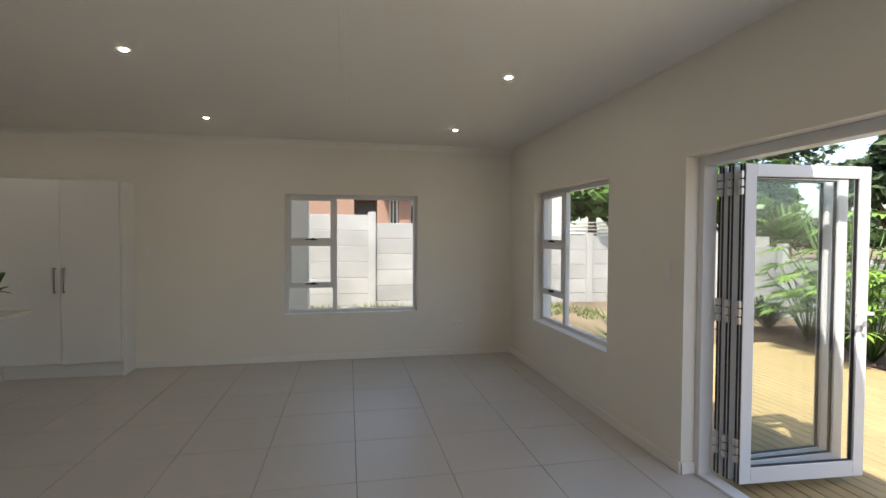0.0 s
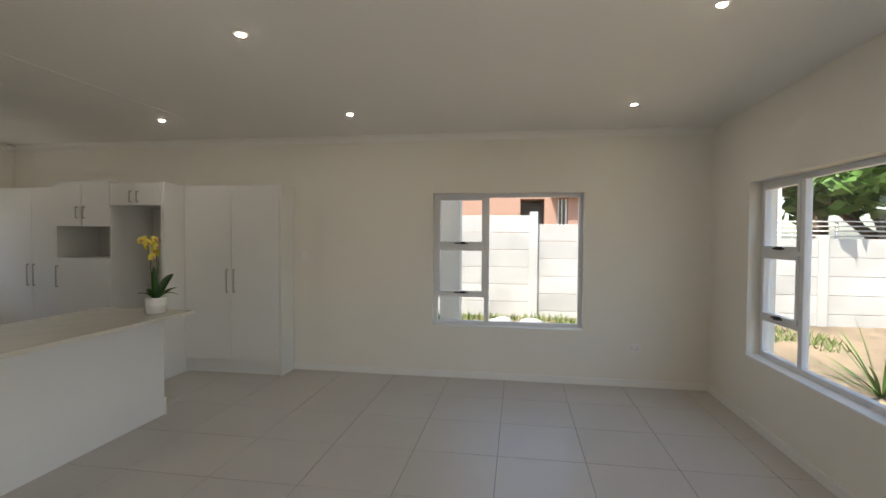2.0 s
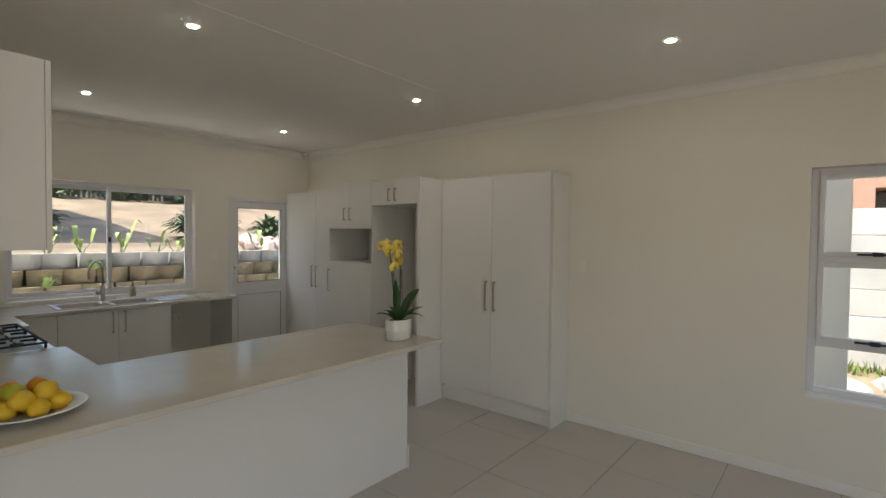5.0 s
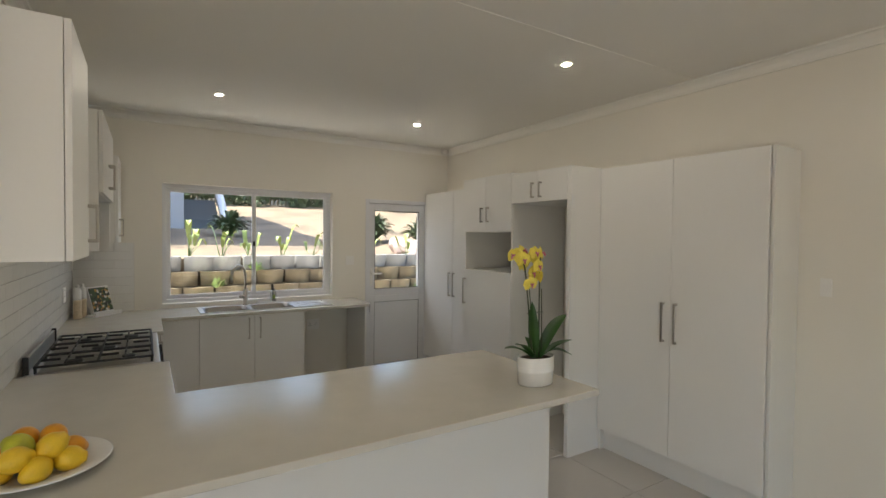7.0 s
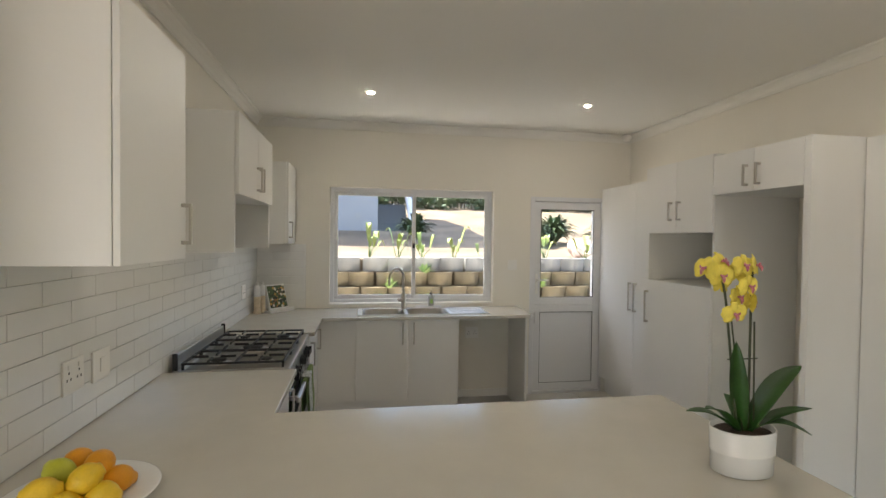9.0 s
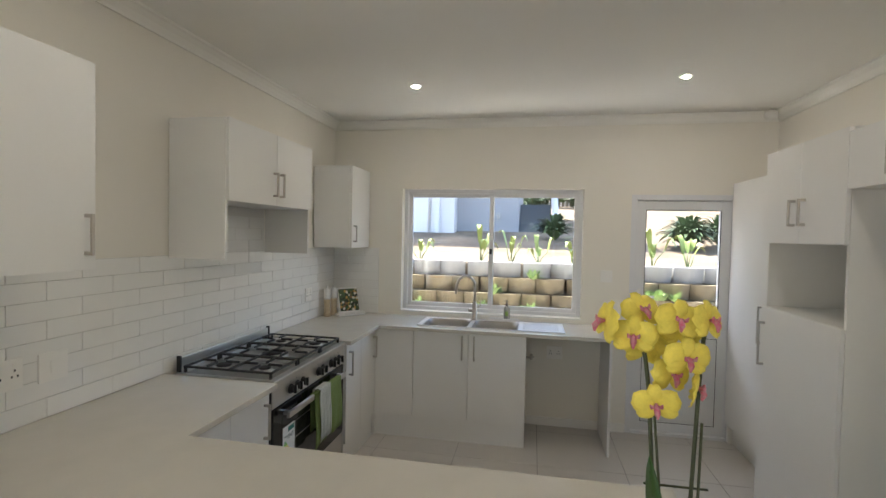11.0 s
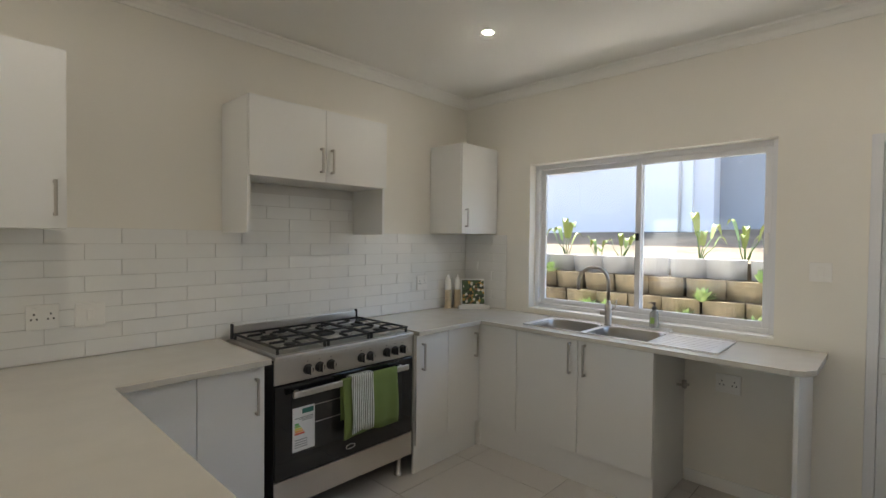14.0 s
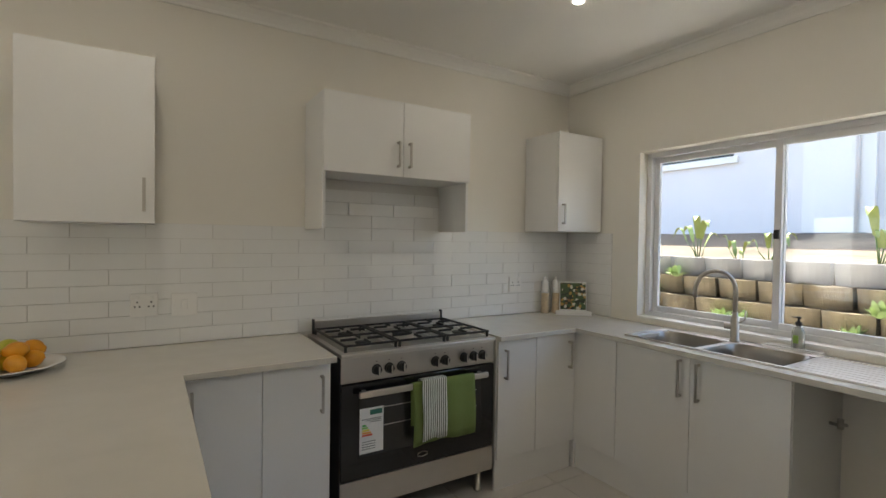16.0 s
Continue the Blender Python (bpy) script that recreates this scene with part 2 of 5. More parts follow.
def wall_with(name, axis, face, out, span, holes, mat=M_WALL):
    """A wall whose room side is at face on the axis, T thick to the side out, with through openings."""
    cuts = sorted({span[0], span[1], *[h[0] for h in holes], *[h[1] for h in holes]})
    bm = bmesh.new()
    def put(u0, u1, z0, z1):
        if z1 - z0 < 1e-4:
            return
        f0, f1 = face, face + out * T
        if axis == "x":
            add_box(bm, (f0, u0, z0), (f1, u1, z1))
        else:
            add_box(bm, (u0, f0, z0), (u1, f1, z1))
    for u0, u1 in zip(cuts, cuts[1:]):
        mid = (u0 + u1) / 2
        hole = [h for h in holes if h[0] < mid < h[1]]
        if hole:
            put(u0, u1, -0.1, hole[0][2])
            put(u0, u1, hole[0][3], H + 0.1)
        else:
            put(u0, u1, -0.1, H + 0.1)
    bmesh.ops.remove_doubles(bm, verts=bm.verts[:], dist=0.0005)
    return structure(finish(bm, name, mat), "smooth cream painted plaster wall", "wall")


wall_with("wall_north", "y", YN, 1, (XW - T, XE + T), [W1])
wall_with("wall_east", "x", XE, 1, (YB - T, YN), [W2, (BF[0], BF[1], -0.02, BF[3])])
wall_with("wall_west", "x", XW, -1, (YS - T, YN), [WK, (DK[0], DK[1], -0.02, DK[3])])
wall_with("wall_stove", "y", YS, -1, (XW, XL), [])
wall_with("wall_living", "x", XL, -1, (YB - T, YS - T), [])
wall_with("wall_back", "y", YB, -1, (XL, XE), [])

# ceiling board with cover strips
bm = bmesh.new()
add_box(bm, (XW - T, YB - T, H), (XE + T, YN + T, H + 0.06))
for sx in (0.37, -2.585):
    add_box(bm, (sx - 0.018, (YB if sx > XL else YS) + 0.01, H - 0.003), (sx + 0.018, YN - 0.01, H + 0.01), 0.002)
structure(finish(bm, "ceiling", M_CEIL), "white painted ceiling with flat cover strips", "ceiling")
structure(box("roof_slab", (XW - 0.78, YB - 0.6, H + 0.12), (XE + 0.35, YN + 0.45, H + 0.3), M_ROOF), "flat roof over the house", "roof")


def cornice(name, p, q, nrm):
    """A cove between wall and ceiling from p to q; nrm points into the room."""
    bm = bmesh.new()
    prof = [(0.0, 0.0), (0.0, -0.07), (0.010, -0.07), (0.014, -0.055), (0.028, -0.032), (0.052, -0.014), (0.066, -0.010), (0.07, 0.0)]
    rings = []
    for c in (p, q):
        rings.append([bm.verts.new((c[0] + nrm[0] * a, c[1] + nrm[1] * a, H + b - 0.0005)) for a, b in prof])
    k = len(prof)
    for i in range(k):
        bm.faces.new((rings[0][i], rings[0][(i + 1) % k], rings[1][(i + 1) % k], rings[1][i]))
    bm.faces.new(rings[0])
    bm.faces.new(rings[1])
    return structure(finish(bm, name, M_CEIL), "white plaster cove cornice", "cornice")


cornice("cornice_north", (XW, YN), (XE, YN), (0, -1))
cornice("cornice_west", (XW, YS), (XW, YN), (1, 0))
cornice("cornice_stove", (XW, YS), (XL, YS), (0, 1))


def skirting(name, a, b):
    structure(box(name, a, b, M_TRIM, bevel=0.004), "low white painted skirting board", "baseboard")


SK = 0.075
skirting("baseboard_north", (-1.962, YN - 0.014, 0), (XE, YN, SK))
skirting("baseboard_east", (XE - 0.014, BF[1], 0), (XE, YN - 0.014, SK))
skirting("baseboard_reveal", (XE, BF[1] - 0.014, 0), (XE + 0.1, BF[1], SK))
skirting("baseboard_west", (XW, 5.345, 0), (XW + 0.014, DK[0] - 0.002, SK))
skirting("baseboard_back", (XL, YB, 0), (XE, YB + 0.014, SK))
skirting("baseboard_living", (XL, YB + 0.014, 0), (XL + 0.014, YS, SK))


# ---- windows and doors ----
def pane(name, a, b, parent):
    g = box(name, a, b, M_GLASS, parent, bevel=0)
    g.visible_shadow = False
    return g


def casement(name, origin, u, n, w, z0, z1, label):
    """A window with a column of three lights beside one fixed light. u runs along the wall, n points outward."""
    e = structure(new(name), label, "window")
    O, U, N = Vector((*origin, 0)), Vector((*u, 0)), Vector((*n, 0))
    def P(a, d, z):
        v = O + U * a + N * d
        return (v.x, v.y, z)
    F = 0.042
    d0, d1 = 0.10, 0.15
    mx = w * 0.365
    t1, t2 = z0 + 0.87, z0 + 0.325
    fr = []
    fr += [(P(0, d0, z0), P(F, d1, z1)), (P(w - F, d0, z0), P(w, d1, z1)), (P(F, d0, z1 - F), P(w - F, d1, z1)), (P(F, d0, z0), P(w - F, d1, z0 + F))]
    fr += [(P(mx - 0.025, d0, z0 + F), P(mx + 0.025, d1, z1 - F))]
    for z in (t1, t2):
        fr += [(P(F, d0, z - 0.02), P(mx - 0.025, d1, z + 0.02))]
    boxes("frame", fr, M_ALU, e, 0.004)
    s = 0.03
    sash = []
    for a0, a1, c0, c1 in ((F, mx - 0.025, t1 + 0.02, z1 - F), (F, mx - 0.025, t2 + 0.02, t1 - 0.02)):
        sash += [(P(a0, d0 - 0.012, c0), P(a0 + s, d1 - 0.01, c1)), (P(a1 - s, d0 - 0.012, c0), P(a1, d1 - 0.01, c1)),
                 (P(a0 + s, d0 - 0.012, c0), P(a1 - s, d1 - 0.01, c0 + s)), (P(a0 + s, d0 - 0.012, c1 - s), P(a1 - s, d1 - 0.01, c1))]
        mid = (a0 + a1) / 2 + 0.02
        st = boxes("stay_handle", [(P(mid - 0.09, d0 - 0.028, c0 + 0.008), P(mid + 0.06, d0 - 0.013, c0 + 0.02)), (P(mid - 0.02, d0 - 0.045, c0 + 0.004), P(mid + 0.03, d0 - 0.012, c0 + 0.03))], M_DARK, e, 0.003)
        tagged(st, "black window stay")
    boxes("sash", sash, M_ALU, e, 0.003)
    dg = (d0 + d1) / 2
    for a0, a1, c0, c1 in ((F + s, mx - 0.025 - s, t1 + 0.02 + s, z1 - F - s), (F + s, mx - 0.025 - s, t2 + 0.02 + s, t1 - 0.02 - s), (F, mx - 0.025, z0 + F, t2 - 0.02), (mx + 0.025, w - F, z0 + F, z1 - F)):
        pane("pane", P(a0, dg - 0.003, c0), P(a1, dg + 0.003, c1), e)
    boxes("sill", [(P(0.0, -0.006, z0 - 0.012), P(w, d0, z0 + 0.004))], M_TRIM, e, 0.003)
    return e


casement("window_1", (W1[0], YN), (1, 0), (0, 1), W1[1] - W1[0], W1[2], W1[3], "white aluminium window with three small lights and a large pane")
casement("window_2", (XE, W2[1]), (0, -1), (1, 0), W2[1] - W2[0], W2[2], W2[3], "white aluminium window with three small lights and a large pane")

# kitchen sliding window
e = structure(new("window_3"), "white aluminium two-panel sliding window above the sink", "window")
x0, x1 = XW - 0.15, XW - 0.08
y0, y1, z0, z1 = WK
F = 0.035
boxes("frame", [((x0, y0, z0), (x1, y0 + F, z1)), ((x0, y1 - F, z0), (x1, y1, z1)), ((x0, y0 + F, z1 - F), (x1, y1 - F, z1)), ((x0, y0 + F, z0), (x1, y1 - F, z0 + F))], M_ALU, e, 0.004)
ym = 4.995
for a, b, xx in ((y0 + F, ym + 0.02, x0 + 0.008), (ym - 0.02, y1 - F, x0 + 0.038)):
    s = 0.036
    boxes("sliding_panel", [((xx, a, z0 + F), (xx + 0.026, a + s, z1 - F)), ((xx, b - s, z0 + F), (xx + 0.026, b, z1 - F)), ((xx, a + s, z1 - F - s), (xx + 0.026, b - s, z1 - F)), ((xx, a + s, z0 + F), (xx + 0.026, b - s, z0 + F + s))], M_ALU, e, 0.003)
    pane("pane", (xx + 0.01, a + s, z0 + F + s), (xx + 0.016, b - s, z1 - F - s), e)
tagged(boxes("latch", [((x1 - 0.012, ym - 0.014, 1.47), (x1 + 0.012, ym + 0.008, 1.52))], M_DARK, e, 0.003), "black latch")
boxes("latch_pull", [((x1 - 0.01, y1 - F - 0.03, 1.40), (x1 + 0.006, y1 - F - 0.012, 1.52))], M_TRIM, e, 0.004)
boxes("sill", [((x1, y0, z0 - 0.01), (XW + 0.004, y1, z0 + 0.004))], M_TRIM, e, 0.003)

# split kitchen door
e = structure(new("door_1"), "white two-leaf stable door, glazed above and panelled below", "door")
y0, y1, z0, z1 = DK
xa, xb = XW - 0.085, XW - 0.02
F = 0.045
boxes("frame", [((xa - 0.02, y0, 0), (xb + 0.024, y0 + F, z1)), ((xa - 0.02, y1 - F, 0), (xb + 0.024, y1, z1)), ((xa - 0.02, y0 + F, z1 - F), (xb + 0.024, y1 - F, z1)), ((xa - 0.03, y0 + F, 0), (xb + 0.03, y1 - F, 0.025))], M_ALU, e, 0.004)
s = 0.075
a, b = y0 + F + 0.0006, y1 - F - 0.0006
def leaf(c0, c1, glazed):
    boxes("leaf", [((xa, a, c0), (xb, a + s, c1)), ((xa, b - s, c0), (xb, b, c1)), ((xa, a + s, c1 - s), (xb, b - s, c1)), ((xa, a + s, c0), (xb, b - s, c0 + s))], M_ALU, e, 0.004)
    if glazed:
        pane("pane", (xa + 0.03, a + s, c0 + s), (xa + 0.036, b - s, c1 - s), e)
    else:
        box("panel", (xa + 0.012, a + s - 0.004, c0 + s - 0.004), (xb - 0.014, b - s + 0.004, c1 - s + 0.004), M_ALU, e, 0.003)
    gw = 0.006 if glazed else 0.0035
    boxes("gasket", [((xb - 0.006, a + s, c0 + s), (xb - 0.002, a + s + gw, c1 - s)), ((xb - 0.006, b - s - gw, c0 + s), (xb - 0.002, b - s, c1 - s)), ((xb - 0.006, a + s + gw, c1 - s - gw), (xb - 0.002, b - s - gw, c1 - s)), ((xb - 0.006, a + s + gw, c0 + s), (xb - 0.002, b - s - gw, c0 + s + gw))], M_DARK, e, 0)
leaf(0.905, z1 - F - 0.004, True)
leaf(0.0255, 0.9035, False)
boxes("handle", [((xb, a + 0.02, 1.02), (xb + 0.008, a + 0.048, 1.22)), ((xb + 0.008, a + 0.026, 1.15), (xb + 0.05, a + 0.042, 1.168)), ((xb + 0.036, a + 0.026, 1.15), (xb + 0.05, a + 0.15, 1.168))], M_TRIM, e, 0.003)
boxes("bolt", [((xb, a + 0.015, 0.72), (xb + 0.014, a + 0.035, 0.83))], M_ALU, e, 0.003)

# folding doors, opened outward and stacked at the jamb
e = structure(new("door_2"), "white aluminium folding glass doors, folded open outward", "door")
y0, y1, z0, z1 = BF
boxes("frame", [((XE + 0.095, y1 - 0.045, 0), (XE + 0.19, y1, z1)), ((XE + 0.095, y0, 0), (XE + 0.19, y0 + 0.045, z1)), ((XE + 0.095, y0 + 0.045, z1 - 0.06), (XE + 0.19, y1 - 0.045, z1)), ((XE + 0.095, y0 + 0.045, -0.01), (XE + 0.19, y1 - 0.045, 0.016))], M_ALU, e, 0.004)


def fold_leaf(px, py, ang, w, dark):
    """One glazed leaf from a hinge point, ang degrees from due east."""
    p = new("leaf")
    p.parent = e
    s, c0, c1, d = 0.075, 0.03, z1 - 0.07, 0.022
    boxes("stile", [((0, -d, c0), (s, d, c1)), ((w - s, -d, c0), (w, d, c1)), ((s, -d, c1 - s), (w - s, d, c1)), ((s, -d, c0), (w - s, d, c0 + s + 0.02))], M_ALU, p, 0.004)
    g = [((s, -0.009, c0 + s + 0.02), (s + 0.006, 0.009, c1 - s)), ((w - s - 0.006, -0.009, c0 + s + 0.02), (w - s, 0.009, c1 - s)), ((s + 0.006, -0.009, c1 - s - 0.006), (w - s - 0.006, 0.009, c1 - s)), ((s + 0.006, -0.009, c0 + s + 0.02), (w - s - 0.006, 0.009, c0 + s + 0.026))]
    tagged(boxes("gasket", g, M_DARK, p, 0), "black rubber glazing gasket")
    gl = box("pane", (s, -0.004, c0 + s), (w - s, 0.004, c1 - s), M_GLASS, p, 0)
    gl.visible_shadow = False
    tagged(boxes("seal", [((-0.006, -d + 0.004, c0), (0, -d + 0.014, c1)), ((-0.006, d - 0.014, c0), (0, d - 0.004, c1))], M_DARK, p, 0), "black seal strip")
    hs = []
    for hz in (0.16, 1.0, 1.78):
        for k in range(3):
            hs.append(((-0.022, -0.016, hz + k * 0.05), (-0.002, 0.016, hz + k * 0.05 + 0.042)))
    tagged(boxes("hinge", hs, M_STEEL if dark else M_ALU, p, 0.003), "aluminium knuckle hinge")
    p.matrix_basis = pose(px, py, 0, 0, 0, ang)
    return p


fold_leaf(2.70, 3.875, 1.5, 0.86, False)
fold_leaf(2.705, 3.805, 0.5, 0.86, True)
lf = fold_leaf(2.72, 3.735, -3.0, 0.865, True)
boxes("handle", [((0.82, -0.036, 0.93), (0.845, -0.02, 1.13)), ((0.84, -0.075, 1.05), (0.855, -0.03, 1.068)), ((0.73, -0.075, 1.05), (0.855, -0.06, 1.068)), ((0.84, 0.022, 0.95), (0.858, 0.034, 1.12))], M_TRIM, lf, 0.003)

# ---- kitchen ----
def bar_handle(parent, at, axis="z", length=0.16, out=(0, 1, 0)):
    """A square D handle; at is its centre on the door's face."""
    o = Vector(out)
    sd = Vector((0, 0, 1)) if axis == "z" else Vector((1, 0, 0))
    acr = o.cross(sd)
    c = Vector(at)
    bm = bmesh.new()
    def put(p0, p1):
        add_box(bm, p0, p1, 0.0025)
    h = length / 2
    put(c + sd * -h + o * 0.024 - acr * 0.006, c + sd * h + o * 0.034 + acr * 0.006)
    for k in (-1, 1):
        put(c + sd * (k * h) - acr * 0.006, c + sd * (k * (h - 0.013)) + o * 0.026 + acr * 0.006)
    return tagged(finish(bm, "handle", M_NICK, parent), "satin nickel bar handle")


def north_unit(name, x0, x1, yf, z1, parts, label, plinth=0.15, side=None, back=YN - 0.003):
    """A floor unit against the north wall with its doors towards the stove. parts: (kind, x0, x1, z0, z1, handle x, handle z)."""
    e = thing(name, label, "cabinet")
    yb = yf + 0.019
    t = 0.017
    carc = [((x0, yb, 0.0), (x0 + t, back, z1)), ((x1 - t, yb, 0.0), (x1, back, z1)), ((x0 + t, yb, z1 - t), (x1 - t, back, z1)), ((x0 + t, back - 0.01, 0.0), (x1 - t, back, z1 - t))]
    edges = sorted({p[3] for p in parts} | {p[4] for p in parts})
    for z in edges[:-1]:
        if z > 0.05:
            carc.append(((x0 + t, yb + 0.002, z - t / 2), (x1 - t, back - 0.01, z + t / 2)))
    boxes("body", carc, M_CARC, e, 0.001)
    if plinth:
        box("plinth", (x0 + t, yf + 0.06, 0), (x1 - t, yf + 0.078, plinth), M_CAB, e, 0.001)
    for kind, a, b, c, d, hx, hz in parts:
        if kind == "door":
            door = box("door", (a + 0.0015, yf, c + 0.0015), (b - 0.0015, yf + 0.018, d - 0.0015), M_CAB, e, 0.0015)
            if hx is not None:
                bar_handle(door, (hx, yf, hz), "z", 0.26 if d - c > 0.6 else 0.11, (0, -1, 0))
    return e


SHX0, SHX1 = -3.118, -1.965
mid = -2.545
north_unit("pantry_cupboard", SHX0, SHX1, 6.93, 2.095,
           [("door", SHX0 + 0.003, mid, 0.16, 2.095, mid - 0.045, 1.04), ("door", mid, SHX1 - 0.018, 0.16, 2.095, mid + 0.04, 1.04)],
           "tall white two-door pantry cupboard against the wall")
# fridge housing
e = thing("fridge_housing", "white open fridge recess with a two-door top cabinet", "cabinet")
boxes("side_panel", [((-3.158, 6.625, 0), (-3.12, YN - 0.003, 2.10))], M_CAB, e, 0.0015)
boxes("body", [((-3.775, 6.645, 1.86), (-3.158, YN - 0.003, 1.878)), ((-3.775, 6.645, 2.082), (-3.158, YN - 0.003, 2.10)), ((-3.775, YN - 0.016, 1.878), (-3.158, YN - 0.003, 2.082))], M_CARC, e, 0.001)
for a, b, hx in ((-3.775, -3.467, -3.51), (-3.467, -3.159, -3.425)):
    d = box("door", (a + 0.0015, 6.625, 1.86), (b - 0.0015, 6.643, 2.098), M_CAB, e, 0.0015)
    bar_handle(d, (hx, 6.625, 1.95), "z", 0.12, (0, -1, 0))
# oven tower
e = thing("appliance_tower", "tall white unit with an open microwave niche", "cabinet")
tx0, tx1 = -4.475, -3.777
boxes("body", [((tx0, 6.645, 0), (tx0 + 0.017, YN - 0.003, 2.12)), ((tx1 - 0.017, 6.645, 0), (tx1, YN - 0.003, 2.12)), ((tx0 + 0.017, 6.645, 2.103), (tx1 - 0.017, YN - 0.003, 2.12)),
               ((tx0 + 0.017, 6.63, 1.265), (tx1 - 0.017, YN - 0.003, 1.282)), ((tx0 + 0.017, 6.645, 1.63), (tx1 - 0.017, YN - 0.003, 1.647)), ((tx0 + 0.017, YN - 0.05, 0.16), (tx1 - 0.017, YN - 0.003, 2.103))], M_CARC, e, 0.001)
d = box("door", (tx0 + 0.0015, 6.625, 0.16), (tx1 - 0.0015, 6.643, 1.278), M_CAB, e, 0.0015)
bar_handle(d, (tx0 + 0.045, 6.625, 1.08), "z", 0.24, (0, -1, 0))
tm = (tx0 + tx1) / 2
for a, b, hx in ((tx0, tm, tm - 0.045), (tm, tx1, tm + 0.045)):
    d = box("door", (a + 0.0015, 6.625, 1.632), (b - 0.0015, 6.643, 2.118), M_CAB, e, 0.0015)
    bar_handle(d, (hx, 6.625, 1.78), "z", 0.13, (0, -1, 0))
box("plinth", (tx0 + 0.017, 6.69, 0), (tx1 - 0.017, 6.707, 0.155), M_CAB, e, 0.001)
am = -5.12
north_unit("broom_cupboard", -5.735, -4.478, 6.93, 2.095,
           [("door", -5.735, am, 0.16, 2.095, am - 0.045, 1.06), ("door", am, -4.49, 0.16, 2.095, am + 0.04, 1.06)],
           "tall white two-door broom cupboard beside the kitchen door")

# worktops: peninsula and stove run, sink run
CT, CB = 0.90, 0.872


def slab(name, outline, holes, label):
    """A stone top of an outline with cut-outs (x0, y0, x1, y1), bevelled along its edge."""
    bm = bmesh.new()
    vs = [bm.verts.new((x, y, CT)) for x, y in outline]
    edges = [bm.edges.new((vs[i], vs[(i + 1) % len(vs)])) for i in range(len(vs))]
    for x0, y0, x1, y1 in holes:
        hv = [bm.verts.new(p) for p in ((x0, y0, CT), (x1, y0, CT), (x1, y1, CT), (x0, y1, CT))]
        edges += [bm.edges.new((hv[i], hv[(i + 1) % 4])) for i in range(4)]
    bmesh.ops.triangle_fill(bm, use_beauty=True, edges=edges)
    ext = bmesh.ops.extrude_face_region(bm, geom=bm.faces[:])
    for v in ext["geom"]:
        if isinstance(v, bmesh.types.BMVert):
            v.co.z = CB
    ob = finish(bm, name, M_STONE)
    mod = ob.modifiers.new("edge", "BEVEL")
    mod.width, mod.segments, mod.limit_method, mod.angle_limit = 0.003, 2, "ANGLE", radians(50)
    return tagged(ob, label, "countertop")


STX0, STX1 = -4.59, -3.672
PX0, PX1, PY1, FY, FX = -3.03, -2.15, 5.788, 4.165, -5.19
slab("peninsula_countertop", [(PX1, YS + 0.002), (PX1, PY1), (PX0, PY1), (PX0, FY), (STX1 + 0.024, FY), (STX1 + 0.024, YS + 0.002)], [], "cream polished stone worktop over the peninsula and stove run")
slab("sink_countertop", [(STX0 - 0.006, YS + 0.002), (STX0 - 0.006, FY), (FX, FY), (FX, 5.93), (FX - 0.025, 5.985), (FX - 0.09, 6.02), (XW + 0.002, 6.02), (XW + 0.002, YS + 0.002)],
     [(-5.63, 4.50, -5.29, 4.86), (-5.63, 4.90, -5.29, 5.26)], "cream polished stone worktop with an inset sink")

# peninsula body
e = thing("peninsula_cabinet", "white panelled peninsula base under the stone worktop", "cabinet")
box("back_panel", (-2.435, YS + 0.003, 0.0), (-2.412, 5.742, CB - 0.001), M_CAB, e, 0.0015)
boxes("end_panel", [((-3.0, 5.72, 0.0), (-2.436, 5.74, CB - 0.001)), ((-2.436, 5.735, 0), (-2.40, 5.752, 0.15))], M_CAB, e, 0.0015)
boxes("body", [((-2.98, 4.2, 0.13), (-2.437, 5.718, CB - 0.002))], M_CARC, e, 0.001)
for a, b, hy in ((4.22, 4.72, 4.67), (4.72, 5.22, 4.77), (5.22, 5.718, 5.27)):
    d = box("door", (-3.0, a + 0.0015, 0.152), (-2.982, b - 0.0015, CB - 0.006), M_CAB, e, 0.0015)
    bar_handle(d, (-3.0, hy, 0.74), "z", 0.16, (-1, 0, 0))
box("plinth", (-2.95, 4.2, 0), (-2.935, 5.718, 0.13), M_CAB, e, 0.001)


def stove_run(name, x0, x1, doors, label):
    e = thing(name, label, "cabinet")
    yf = 4.13
    boxes("body", [((x0, YS + 0.003, 0.15), (x0 + 0.017, yf - 0.02, CB - 0.001)), ((x1 - 0.017, YS + 0.003, 0.15), (x1, yf - 0.02, CB - 0.001)), ((x0 + 0.017, YS + 0.003, 0.15), (x1 - 0.017, yf - 0.02, 0.167)), ((x0 + 0.017, YS + 0.003, 0.167), (x1 - 0.017, YS + 0.012, CB - 0.001))], M_CARC, e, 0.001)
    for a, b, hx in doors:
        d = box("door", (a + 0.0015, yf - 0.018, 0.18), (b - 0.0015, yf, CB - 0.006), M_CAB, e, 0.0015)
        if hx is not None:
            bar_handle(d, (hx, yf, 0.732), "z", 0.17, (0, 1, 0))
    box("plinth", (x0, yf - 0.035, 0), (x1, yf - 0.018, 0.178), M_CAB, e, 0.001)


stove_run("base_cabinet", -3.632, -2.99, [(-3.33, -3.0, -3.06), (-3.63, -3.33, -3.586)], "white two-door base cabinet under the stone worktop")
stove_run("base_cabinet", -5.205, -4.605, [(-4.895, -4.607, -4.655), (-5.2205, -4.895, -5.165)], "white two-door corner base cabinet beside the stove")

